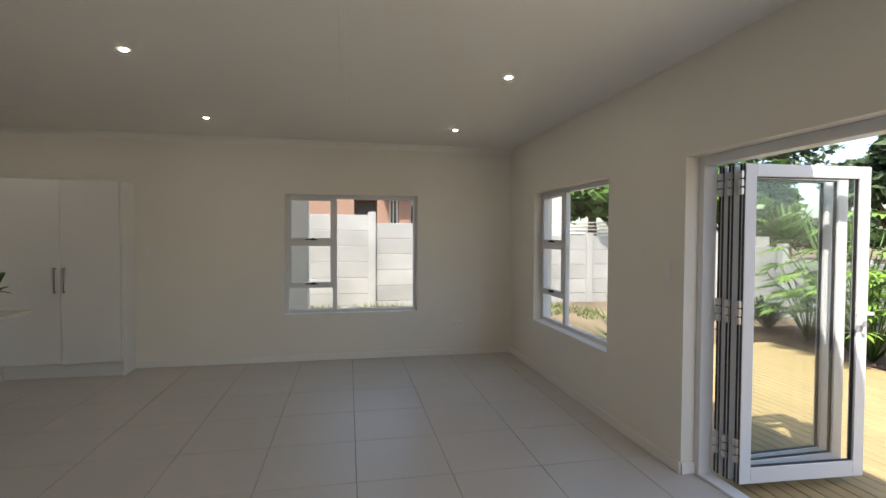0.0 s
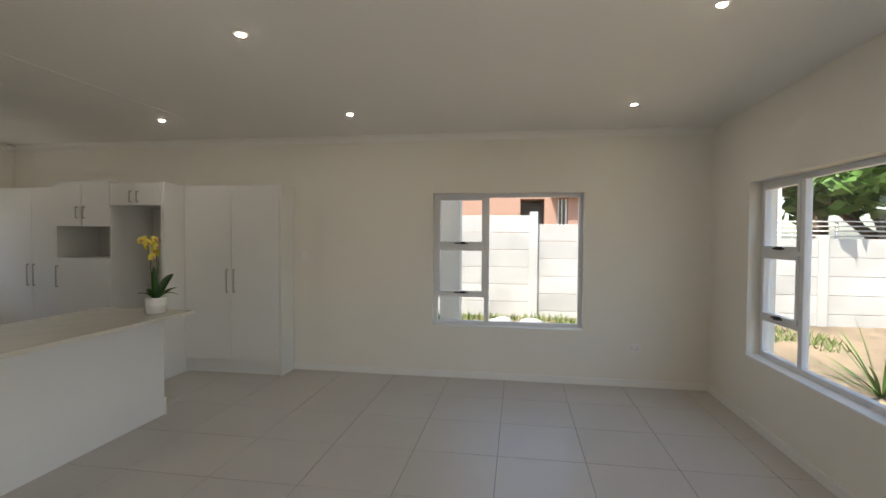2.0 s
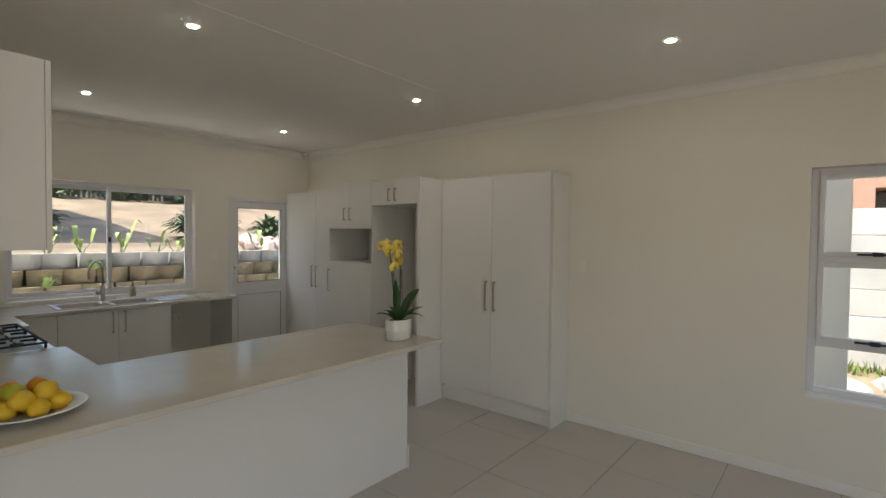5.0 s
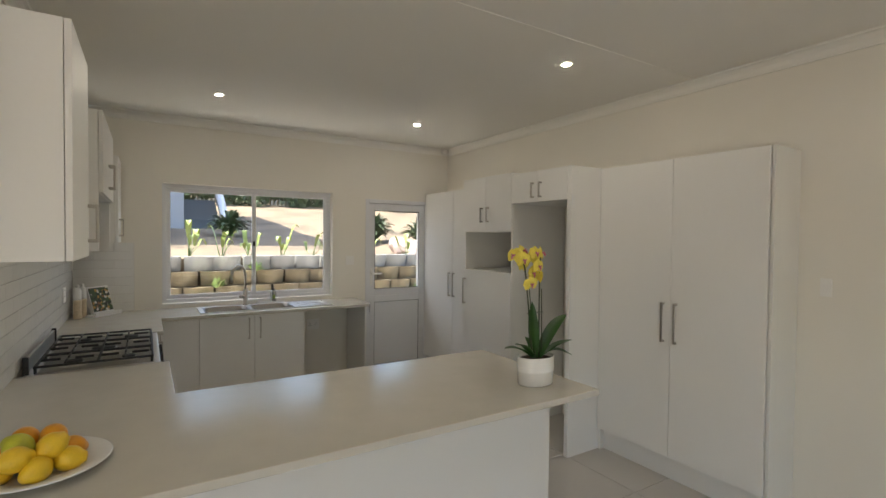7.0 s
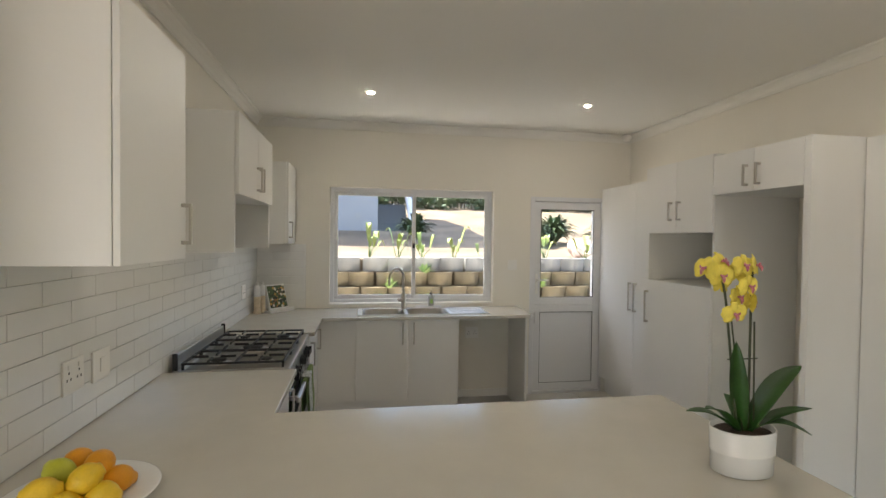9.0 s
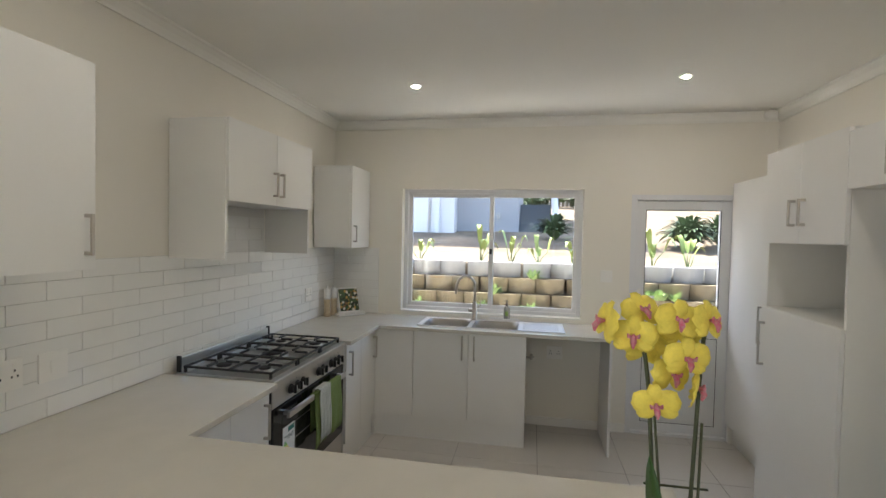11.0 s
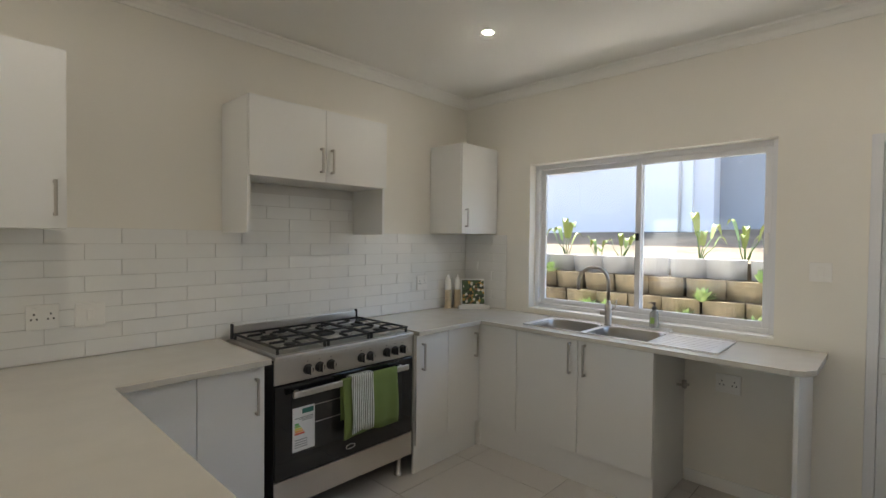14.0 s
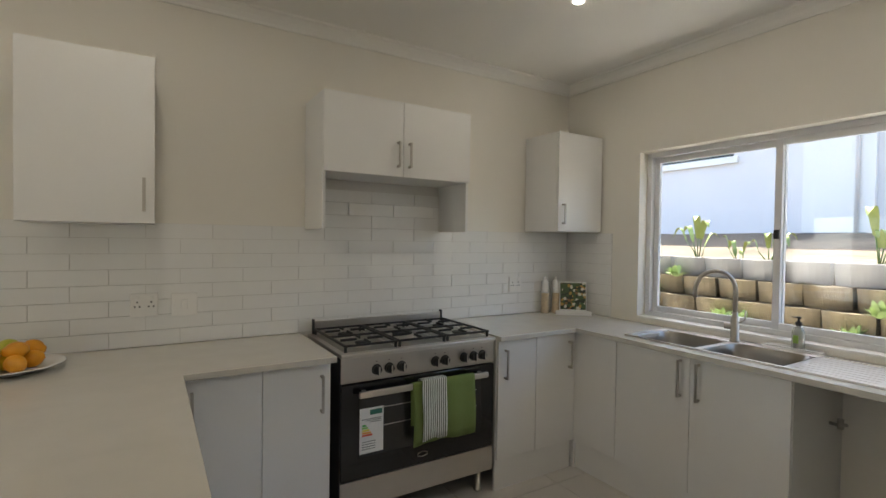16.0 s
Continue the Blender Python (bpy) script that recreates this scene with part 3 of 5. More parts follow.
# sink run along the west wall
e = thing("sink_cabinet", "white sink base cabinet with a corner panel and two doors", "cabinet")
xf = -5.222
boxes("body", [((XW + 0.003, 5.315, 0.0), (xf - 0.02, 5.333, CB - 0.001)), ((XW + 0.003, 4.15, 0.15), (xf - 0.02, 5.315, 0.167)), ((XW + 0.003, 4.15, 0.167), (XW + 0.012, 5.315, CB - 0.001))], M_CARC, e, 0.001)
for a, b, hy in ((4.133, 4.445, None), (4.445, 4.888, 4.84), (4.888, 5.333, 4.935)):
    d = box("door", (xf - 0.018, a + 0.0015, 0.18), (xf, b - 0.0015, CB - 0.006), M_CAB, e, 0.0015)
    if hy:
        bar_handle(d, (xf, hy, 0.755), "z", 0.19, (1, 0, 0))
box("plinth", (xf - 0.035, 4.112, 0), (xf - 0.018, 5.333, 0.178), M_CAB, e, 0.001)
box("corner_post", (-5.24, 4.095, 0.0), (-5.2225, 4.1335, CB - 0.006), M_CAB, e, 0.001)
tagged(box("end_panel", (XW + 0.016, 5.945, 0), (xf - 0.006, 5.963, CB - 0.001), M_CAB, thing("support_panel", "white end panel holding up the worktop", "panel"), 0.0015), "white end panel")

# sink: rim, two bowls, drainer
e = thing("kitchen_sink", "stainless double-bowl sink with a ribbed drainer", "sink")
bm = bmesh.new()
add_box(bm, (-5.665, 4.46, CT), (-5.275, 4.495, CT + 0.007), 0.003)
add_box(bm, (-5.665, 5.265, CT), (-5.275, 5.62, CT + 0.005), 0.002)
add_box(bm, (-5.665, 4.495, CT), (-5.625, 5.265, CT + 0.006), 0.002)
add_box(bm, (-5.295, 4.495, CT), (-5.275, 5.265, CT + 0.006), 0.002)
add_box(bm, (-5.625, 4.862, CT), (-5.295, 4.898, CT + 0.006), 0.002)
for k in range(7):
    add_box(bm, (-5.60 + k * 0.045, 5.30, CT + 0.004), (-5.59 + k * 0.045, 5.58, CT + 0.0075), 0.0015)
for p, q in (((-5.668, 4.457), (-5.272, 4.462)), ((-5.668, 5.618), (-5.272, 5.624)), ((-5.668, 4.46), (-5.662, 5.62)), ((-5.278, 4.46), (-5.272, 5.62))):
    add_box(bm, (*p, CT), (*q, CT + 0.009), 0.002)
finish(bm, "rim", M_STEEL, e)


def bowl(y0, y1):
    bm = bmesh.new()
    x0, x1 = -5.626, -5.294
    cx, cy, hx, hy = (x0 + x1) / 2, (y0 + y1) / 2, (x1 - x0) / 2, (y1 - y0) / 2
    rings = []
    n = 40
    for sc, z, pw in ((1.0, CT + 0.006, 8.0), (0.985, CT + 0.001, 5.0), (0.95, CT - 0.04, 4.5), (0.90, CT - 0.12, 4.0), (0.8, CT - 0.15, 4.0), (0.4, CT - 0.158, 3.0), (0.1, CT - 0.162, 2.0)):
        ring = []
        for k in range(n):
            a = 2 * math.pi * (k + 0.5) / n
            c, s = math.cos(a), math.sin(a)
            r = (abs(c) ** pw + abs(s) ** pw) ** (-1 / pw)
            ring.append(bm.verts.new((cx + hx * sc * r * c, cy + hy * sc * r * s, z)))
        rings.append(ring)
    for p, q in zip(rings, rings[1:]):
        for k in range(n):
            bm.faces.new((p[k], p[(k + 1) % n], q[(k + 1) % n], q[k])).smooth = True
    bm.faces.new(rings[-1])
    return finish(bm, "bowl", M_DARKSTEEL, e)


bowl(4.494, 4.863)
bowl(4.897, 5.266)
# tap
e = thing("kitchen_tap", "brushed nickel gooseneck mixer tap behind the sink", "tap")
tx, ty = -5.648, 4.88
lathe("base", [(0.026, 0), (0.026, 0.006), (0.022, 0.01), (0.021, 0.13), (0.015, 0.14), (0.013, 0.16)], (tx, ty, CT + 0.006), M_NICK, e, 20)
arc = [(tx, ty, CT + 0.15), (tx, ty, CT + 0.27)]
for k in range(0, 13):
    a = math.pi * k / 12
    arc.append((tx + 0.095 * (1 - math.cos(a)) * 0.75, ty - 0.095 * (1 - math.cos(a)) * 0.75, CT + 0.285 + 0.105 * math.sin(a)))
arc.append((arc[-1][0], arc[-1][1], CT + 0.24))
tube("spout", arc, 0.0115, M_NICK, e, 12)
tube("lever", [(tx, ty, CT + 0.085), (tx + 0.012, ty - 0.045, CT + 0.088), (tx + 0.014, ty - 0.05, CT + 0.088)], 0.017, M_NICK, e, 12)
tube("lever", [(tx + 0.0, ty + 0.018, CT + 0.11), (tx + 0.0, ty + 0.05, CT + 0.13), (tx, ty + 0.055, CT + 0.18)], 0.004, M_NICK, e, 8)


# upper cabinets
def upper(name, x0, x1, z0, z1, doors, label, low=None):
    e = thing(name, label, "cabinet")
    yf = 3.88
    zb = low or z0
    boxes("body", [((x0, YS + 0.012, z0 if low is None else low), (x0 + 0.017, yf - 0.02, z1)), ((x1 - 0.017, YS + 0.012, zb), (x1, yf - 0.02, z1)), ((x0 + 0.017, YS + 0.012, z0), (x1 - 0.017, yf - 0.02, z0 + 0.017)),
                   ((x0 + 0.017, YS + 0.012, z1 - 0.017), (x1 - 0.017, yf - 0.02, z1)), ((x0 + 0.017, YS + 0.003, z0 + 0.017), (x1 - 0.017, YS + 0.012, z1 - 0.017))], M_CAB, e, 0.001)
    for a, b, hx in doors:
        d = box("door", (a + 0.0015, yf - 0.018, z0), (b - 0.0015, yf, z1), M_CAB, e, 0.0015)
        bar_handle(d, (hx, yf, z0 + 0.12), "z", 0.14, (0, 1, 0))
    return e


upper("wall_cabinet", -2.935, -2.475, 1.493, 2.196, [(-2.935, -2.475, -2.895)], "white single-door wall cabinet over the peninsula")
upper("hood_cabinet", -4.565, -3.665, 1.785, 2.197, [(-4.115, -3.665, -4.08), (-4.565, -4.115, -4.15)], "white two-door cabinet above the stove with lowered sides", low=1.49)
upper("wall_cabinet", -5.735, -5.30, 1.51, 2.196, [(-5.735, -5.30, -5.34)], "white single-door wall cabinet in the corner")

# ---- stove ----
e = thing("gas_stove", "stainless steel gas range with black oven door and six burners", "stove")
sx0, sx1, sy0, sy1 = STX0 + 0.004, STX1 - 0.012, YS + 0.03, 4.115
boxes("body", [((sx0, sy0, 0.13), (sx1, sy1 - 0.03, 0.873))], M_IRON, e, 0.004)
bm = bmesh.new()
add_box(bm, (sx0 - 0.003, sy0, 0.873), (sx1 + 0.003, sy1 + 0.012, 0.893), 0.006)
finish(bm, "hob", M_STEEL, e)
# Trays use the darkened steel to carry dark reflections beneath the grates.
for k in range(3):
    tagged(box("hob_pan", (sx0 + 0.03 + k * 0.287, sy0 + 0.05, 0.8925), (sx0 + 0.30 + k * 0.287, sy1 - 0.03, 0.8945), M_DARKSTEEL, e, 0.0008), "steel spill tray, coloured darker for its dark reflections")
box("splash_rail", (sx0 + 0.03, sy0, 0.893), (sx1 - 0.03, sy0 + 0.012, 0.968), M_STEEL, e, 0.004)
for xx in (sx0 + 0.022, sx1 - 0.032):
    tagged(box("rail_post", (xx, sy0 - 0.004, 0.889), (xx + 0.01, sy0 + 0.02, 0.978), M_DARK, e, 0.002), "black rail post")
bm = bmesh.new()
add_box(bm, (sx0, sy1 - 0.03, 0.75), (sx1, sy1, 0.872), 0.004)
finish(bm, "control_panel", M_STEEL, e)
box("drawer", (sx0, sy1 - 0.03, 0.135), (sx1, sy1 - 0.002, 0.272), M_STEEL, e, 0.004)
door = box("oven_door", (sx0 + 0.002, sy1 - 0.03, 0.279), (sx1 - 0.002, sy1 + 0.004, 0.744), M_BLKG, e, 0.005)
tagged(door, "glossy black glass oven door")
w = sx1 - sx0
tagged(boxes("window_trim", [((sx0 + 0.09, sy1 + 0.0045, 0.385), (sx1 - 0.09, sy1 + 0.0055, 0.68))], material("smoked_glass", (0.03, 0.03, 0.03), 0.06, var=0.1, bump=0), door, 0), "smoked oven window")
tagged(boxes("rack", [((sx0 + 0.12, sy1 + 0.0056, 0.52), (sx1 - 0.12, sy1 + 0.0062, 0.524)), ((sx0 + 0.12, sy1 + 0.0056, 0.61), (sx1 - 0.12, sy1 + 0.0062, 0.613))], M_STEEL, door, 0), "steel oven rack")
bm = bmesh.new()
add_box(bm, (sx0 + 0.075, sy1 + 0.036, 0.685), (sx1 - 0.075, sy1 + 0.054, 0.716), 0.005)
for xx in (sx0 + 0.1, sx1 - 0.12):
    add_box(bm, (xx, sy1 + 0.003, 0.69), (xx + 0.02, sy1 + 0.038, 0.712), 0.003)
finish(bm, "handle", M_STEEL, door)
bm = bmesh.new()
for fx in (0.49,):
    add_tube(bm, [(sx1 - w * fx - 0.028, sy1 + 0.006, 0.335), (sx1 - w * fx, sy1 + 0.006, 0.341), (sx1 - w * fx + 0.028, sy1 + 0.006, 0.335), (sx1 - w * fx + 0.028, sy1 + 0.006, 0.321), (sx1 - w * fx, sy1 + 0.006, 0.315), (sx1 - w * fx - 0.028, sy1 + 0.006, 0.321), (sx1 - w * fx - 0.028, sy1 + 0.006, 0.335)], 0.0025, 6)
finish(bm, "badge", M_STEEL, door)


def knob(fx):
    bm = bmesh.new()
    add_tube(bm, [(0, 0, 0), (0, 0.006, 0)], 0.026, 20)
    add_tube(bm, [(0, 0.006, 0), (0, 0.026, 0)], [0.021, 0.019], 20)
    add_box(bm, (-0.006, 0.02, -0.022), (0.006, 0.038, 0.022), 0.003)
    k = finish(bm, "knob", [M_IRON], e)
    k.location = (sx1 - w * fx, sy1, 0.802)
    tip = box("pointer", (-0.004, 0.0385, -0.02), (0.004, 0.0395, 0.02), M_STEEL, k, 0)
    return k


for fx in (0.20, 0.275, 0.35, 0.57, 0.635, 0.77, 0.84, 0.905):
    knob(fx)
for fx in (0.20, 0.275, 0.35, 0.57, 0.635, 0.77, 0.84, 0.905):
    tagged(box("knob_mark", (sx1 - w * fx - 0.004, sy1, 0.84), (sx1 - w * fx + 0.004, sy1 + 0.0006, 0.843), M_DARK, e, 0), "small printed black mark")
tagged(boxes("side_panel", [((sx1, sy0, 0.13), (sx1 + 0.003, sy1 - 0.004, 0.872))], M_DARK, e, 0), "black enamelled side")
for fx, dy, r in ((0.17, 0.16, 0.038), (0.17, 0.40, 0.03), (0.5, 0.27, 0.055), (0.83, 0.16, 0.03), (0.83, 0.40, 0.038)):
    b = new("burner")
    b.parent = e
    cx, cy = sx1 - w * fx, sy0 + dy + 0.02
    lathe("burner_ring", [(r * 1.7, 0), (r * 1.7, 0.003), (r * 1.2, 0.006), (r * 1.1, 0.014), (r * 0.9, 0.015)], (cx, cy, 0.8925), M_STEEL, b, 24)
    lathe("burner_cap", [(r * 1.0, 0), (r * 1.08, 0.004), (r * 0.98, 0.009), (r * 0.3, 0.01)], (cx, cy, 0.9075), M_IRON, b, 24)


def grate(x0, x1):
    bm = bmesh.new()
    z, h = 0.919, 0.011
    y0, y1 = sy0 + 0.035, sy1 - 0.02
    for xx in (x0, x1 - 0.011):
        add_box(bm, (xx, y0, z), (xx + 0.011, y1, z + h), 0.002)
    for yy in (y0, (y0 + y1) / 2, y1 - 0.011):
        add_box(bm, (x0, yy, z), (x1, yy + 0.011, z + h), 0.002)
    xm = (x0 + x1) / 2
    for yc in (y0 + 0.12, y1 - 0.13):
        for dx, dy in ((1, 0), (-1, 0), (0, 1), (0, -1)):
            ln = 0.115 if dx else 0.11
            a = (xm + dx * 0.03 - (0.004 if dx == 0 else 0), yc + dy * 0.03 - (0.004 if dy == 0 else 0), z + 0.002)
            b = (xm + dx * ln + (0.004 if dx == 0 else 0), yc + dy * ln + (0.004 if dy == 0 else 0), z + h + 0.004)
            add_box(bm, a, b, 0.002)
    for xx in (x0 + 0.002, x1 - 0.014):
        for yy in (y0 + 0.002, y1 - 0.014):
            add_box(bm, (xx, yy, 0.893), (xx + 0.012, yy + 0.012, z + 0.001), 0.002)
    tagged(finish(bm, "grate", M_IRON, e), "black cast iron pan support")


for k in range(3):
    grate(sx0 + 0.02 + k * (w - 0.04) / 3 + 0.003, sx0 + 0.02 + (k + 1) * (w - 0.04) / 3 - 0.003)
for xx in (sx0 + 0.05, sx1 - 0.05):
    for yy in (sy0 + 0.06, sy1 - 0.07):
        lathe("foot", [(0.024, 0), (0.024, 0.012), (0.018, 0.016), (0.018, 0.131)], (xx, yy, 0), M_STEEL, e, 16)

# energy label on the oven door
e = thing("energy_label", "white energy rating label with coloured bars on the oven door", "label")
lx, ly, lz = sx1 - 0.155, sy1 + 0.0066, 0.4
box("sheet", (lx - 0.062, ly, lz), (lx + 0.062, ly + 0.0015, lz + 0.22), M_PAPER, e, 0)
for k, c in enumerate(((0.05, 0.35, 0.06), (0.2, 0.5, 0.05), (0.75, 0.65, 0.03), (0.8, 0.35, 0.03), (0.7, 0.08, 0.03))):
    ln = 0.022 + 0.008 * k
    box("bar", (lx + 0.05 - ln, ly + 0.0015, lz + 0.132 - k * 0.012), (lx + 0.05, ly + 0.002, lz + 0.141 - k * 0.012), material("label_ink", c, 0.6, var=0.02, bump=0), e, 0)
ink = material("dark_ink", (0.03, 0.05, 0.05), 0.6, var=0.02, bump=0)
tealm = material("teal_ink", (0.02, 0.14, 0.11), 0.6, var=0.02, bump=0)
box("heading", (lx - 0.055, ly + 0.0015, lz + 0.185), (lx + 0.01, ly + 0.002, lz + 0.21), tealm, e, 0)
for k in range(3):
    box("line", (lx - 0.05, ly + 0.0015, lz + 0.165 - 0.008 * k), (lx + 0.05 - 0.02 * k, ly + 0.002, lz + 0.168 - 0.008 * k), ink, e, 0)
for k in range(4):
    box("line", (lx - 0.02, ly + 0.0015, lz + 0.055 - 0.012 * k), (lx + 0.05, ly + 0.002, lz + 0.058 - 0.012 * k), ink, e, 0)


# towels over the oven handle
def towel(name, x0, x1, zf, zb, mat, label, off, wave):
    """Cloth folded over the bar: front fall, turn, back fall."""
    e2 = thing(name, label, "towel")
    yb0, top = sy1 + 0.045, 0.717 + off
    prof = []
    for k in range(9):
        prof.append((yb0 + 0.012 + off + 0.004 * math.sin(k * 0.7), zf + (top - 0.004 - zf) * k / 8))
    prof += [(yb0 + 0.006 + off, top), (yb0 - 0.006 - off, top)]
    for k in range(5):
        prof.append((yb0 - 0.0125 - off, top - 0.004 - (top - zb) * k / 4))
    nx = 26
    bm = bmesh.new()
    cols = []
    for i in range(nx + 1):
        x = x0 + (x1 - x0) * i / nx
        cols.append([bm.verts.new((x + 0.004 * math.sin(9 * z), y + (wave * math.sin(i * 0.75 + 3 * z) * max(0, (top - z) / 0.3) if j < 9 else 0), z - (0.006 * math.sin(i * 0.31) if j == 0 else 0))) for j, (y, z) in enumerate(prof)])
    for p, q in zip(cols, cols[1:]):
        for j in range(len(prof) - 1):
            f = bm.faces.new((p[j], p[j + 1], q[j + 1], q[j]))
            f.smooth = True
    ob = finish(bm, "cloth", mat, e2)
    md = ob.modifiers.new("thick", "SOLIDIFY")
    md.thickness, md.offset = 0.0025, 0
    return ob


def striped():
    m = material("striped_cloth", (0.7, 0.7, 0.66), 0.9, var=0.05, fine=500, bump=0.3)
    n, l = m.node_tree.nodes, m.node_tree.links
    g = n.new("ShaderNodeNewGeometry")
    s = n.new("ShaderNodeSeparateXYZ")
    l.new(g.outputs["Position"], s.inputs[0])
    mu = n.new("ShaderNodeMath")
    mu.operation, mu.inputs[1].default_value = "MULTIPLY", 2 * math.pi / 0.0125
    l.new(s.outputs[0], mu.inputs[0])
    si = n.new("ShaderNodeMath")
    si.operation = "SINE"
    l.new(mu.outputs[0], si.inputs[0])
    gt = n.new("ShaderNodeMath")
    gt.operation, gt.inputs[1].default_value = "GREATER_THAN", 0.15
    l.new(si.outputs[0], gt.inputs[0])
    mx = n.new("ShaderNodeMix")
    mx.data_type = "RGBA"
    mx.inputs[6].default_value, mx.inputs[7].default_value = (0.72, 0.72, 0.68, 1), (0.12, 0.15, 0.09, 1)
    l.new(gt.outputs[0], mx.inputs[0])
    l.new(mx.outputs[2], n["Principled BSDF"].inputs["Base Color"])
    return m


towel("green_towel", sx1 - 0.81 * w, sx1 - 0.393 * w, 0.405, 0.5, M_GREENT, "olive green towel folded over the oven handle", 0.003, 0.004)
towel("striped_towel", sx1 - 0.605 * w, sx1 - 0.447 * w, 0.425, 0.52, striped(), "white and dark striped tea towel over the green towel", 0.013, 0.002)


# ---- sockets, switches, sensor ----
def plate(name, at, u, n, w, h, kind, label):
    """A wall plate; u along the wall, n into the room."""
    e2 = thing(name, label, "socket" if kind == "socket" else "switch")
    U, N, A = Vector((*u, 0)), Vector((*n, 0)), Vector(at)
    def P(a, d, z):
        v = A + U * a + N * d
        return (v.x, v.y, at[2] + z)
    box("plate", P(-w / 2, 0, -h / 2), P(w / 2, 0.009, h / 2), M_TRIM, e2, 0.003)
    if kind == "socket":
        for cx in (-w / 4, w / 4):
            for a, b in ((0, 0.014), (-0.010, -0.008), (0.010, -0.008)):
                tagged(box("pin_hole", P(cx + a - 0.003, 0.0088, b - 0.004), P(cx + a + 0.003, 0.0096, b + 0.004), M_DARK, e2, 0), "dark pin hole")
            box("rocker", P(cx - 0.008, 0.009, 0.026), P(cx + 0.008, 0.013, 0.042), M_TRIM, e2, 0.002)
    elif kind == "switch":
        box("rocker", P(-0.014, 0.009, -0.025), P(0.014, 0.013, 0.025), M_TRIM, e2, 0.002)
    return e2


plate("wall_socket", (-2.893, YS + 0.011, 1.105), (1, 0), (0, 1), 0.115, 0.112, "socket", "white double wall socket on the tiled splashback")
plate("isolator_switch", (-3.065, YS + 0.011, 1.098), (1, 0), (0, 1), 0.115, 0.112, "switch", "white stove isolator switch on the tiled splashback")
plate("wall_socket", (-5.21, YS + 0.011, 1.12), (1, 0), (0, 1), 0.11, 0.11, "socket", "white wall socket on the tiled splashback")
plate("wall_socket", (XW, 5.57, 0.64), (0, 1), (1, 0), 0.13, 0.11, "socket", "white double wall socket under the worktop")
plate("light_switch", (XW, 5.98, 1.315), (0, 1), (1, 0), 0.095, 0.10, "switch", "white light switch beside the kitchen door")
plate("light_switch", (XE, 4.10, 1.30), (0, 1), (-1, 0), 0.055, 0.11, "switch", "white light switch beside the folding doors")
plate("wall_socket", (1.78, YN, 0.40), (1, 0), (0, -1), 0.12, 0.10, "socket", "white double wall socket above the skirting")
plate("light_switch", (-1.83, YN, 1.32), (1, 0), (0, -1), 0.055, 0.10, "switch", "white light switch beside the pantry cupboard")
e = thing("motion_sensor", "small white alarm sensor in the ceiling corner", "sensor")
lathe("body", [(0.03, 0), (0.045, 0.015), (0.045, 0.05), (0.03, 0.06)], (XW + 0.11, YN - 0.11, H - 0.072), M_TRIM, e, 18)
boxes("bracket", [((XW + 0.1, YN - 0.12, H - 0.015), (XW + 0.12, YN - 0.1, H - 0.0005))], M_TRIM, e, 0.001)
e = thing("stop_valve", "small brass stop valve on the cabinet side", "valve")
tube("pipe", [(-5.60, 5.334, 0.62), (-5.60, 5.375, 0.62), (-5.60, 5.40, 0.63)], 0.008, M_NICK, e, 10)
tube("tap_head", [(-5.60, 5.375, 0.605), (-5.60, 5.375, 0.65)], 0.013, M_NICK, e, 10)

# ---- downlights ----
first = None
for lx in (1.52, -0.943, -2.847, -4.755):
    for ly in (4.543, 6.27):
        if first is None:
            first = thing("downlight", "round white recessed ceiling downlight, switched on", "downlight", group="ceiling downlights")
            lathe("lamp", [(0.0215, 0), (0.0215, 0.004)], (0, 0, -0.006), M_LAMP, first, 20)
            bm = bmesh.new()
            add_lathe(bm, [(0.0225, -0.004), (0.038, -0.003), (0.038, 0.0), (0.0225, 0.0)], (0, 0, 0), 24)
            finish(bm, "rim", M_TRIM, first)
            first.location = (lx, ly, H - 0.0005)
        else:
            copy_thing(first, pose(lx, ly, H - 0.0005))

# ---- things on the worktop ----
def fruit_mesh(mat):
    bm = bmesh.new()
    prof = []
    for k in range(13):
        a = math.pi * k / 12
        r = 0.034 * math.sin(a) ** 0.85 if 0 < k < 12 else 0.002
        z = -math.cos(a) * 0.036
        if k >= 11:
            z += 0.006
        if k <= 1:
            z -= 0.004
        prof.append((r + (0.003 if k in (1, 11) else 0), z))
    add_lathe(bm, prof, (0, 0, 0), 18)
    o = finish(bm, "fruit", mat)
    return o


PLX, PLY = -2.45, 3.80
plate_e = thing("dinner_plate", "wide white ceramic plate on the stone worktop", "plate")
lathe("dish", [(0.09, 0), (0.095, 0.006), (0.13, 0.014), (0.172, 0.026), (0.175, 0.029), (0.17, 0.031), (0.125, 0.02), (0.085, 0.011), (0.01, 0.010)], (PLX, PLY, CT + 0.0005), M_CER, plate_e, 48)
spots = [(0.0, 0.0, 0.046, 0), (0.075, 0.01, 0.048, 0), (-0.075, 0.0, 0.048, 1), (0.035, 0.068, 0.048, 0), (-0.04, 0.066, 0.048, 1), (0.04, -0.066, 0.048, 0), (-0.04, -0.066, 0.048, 1),
         (0.035, 0.035, 0.092, 0), (-0.036, 0.028, 0.092, 1), (0.0, -0.036, 0.092, 2), (0.072, -0.03, 0.084, 0), (-0.072, -0.035, 0.084, 1)]
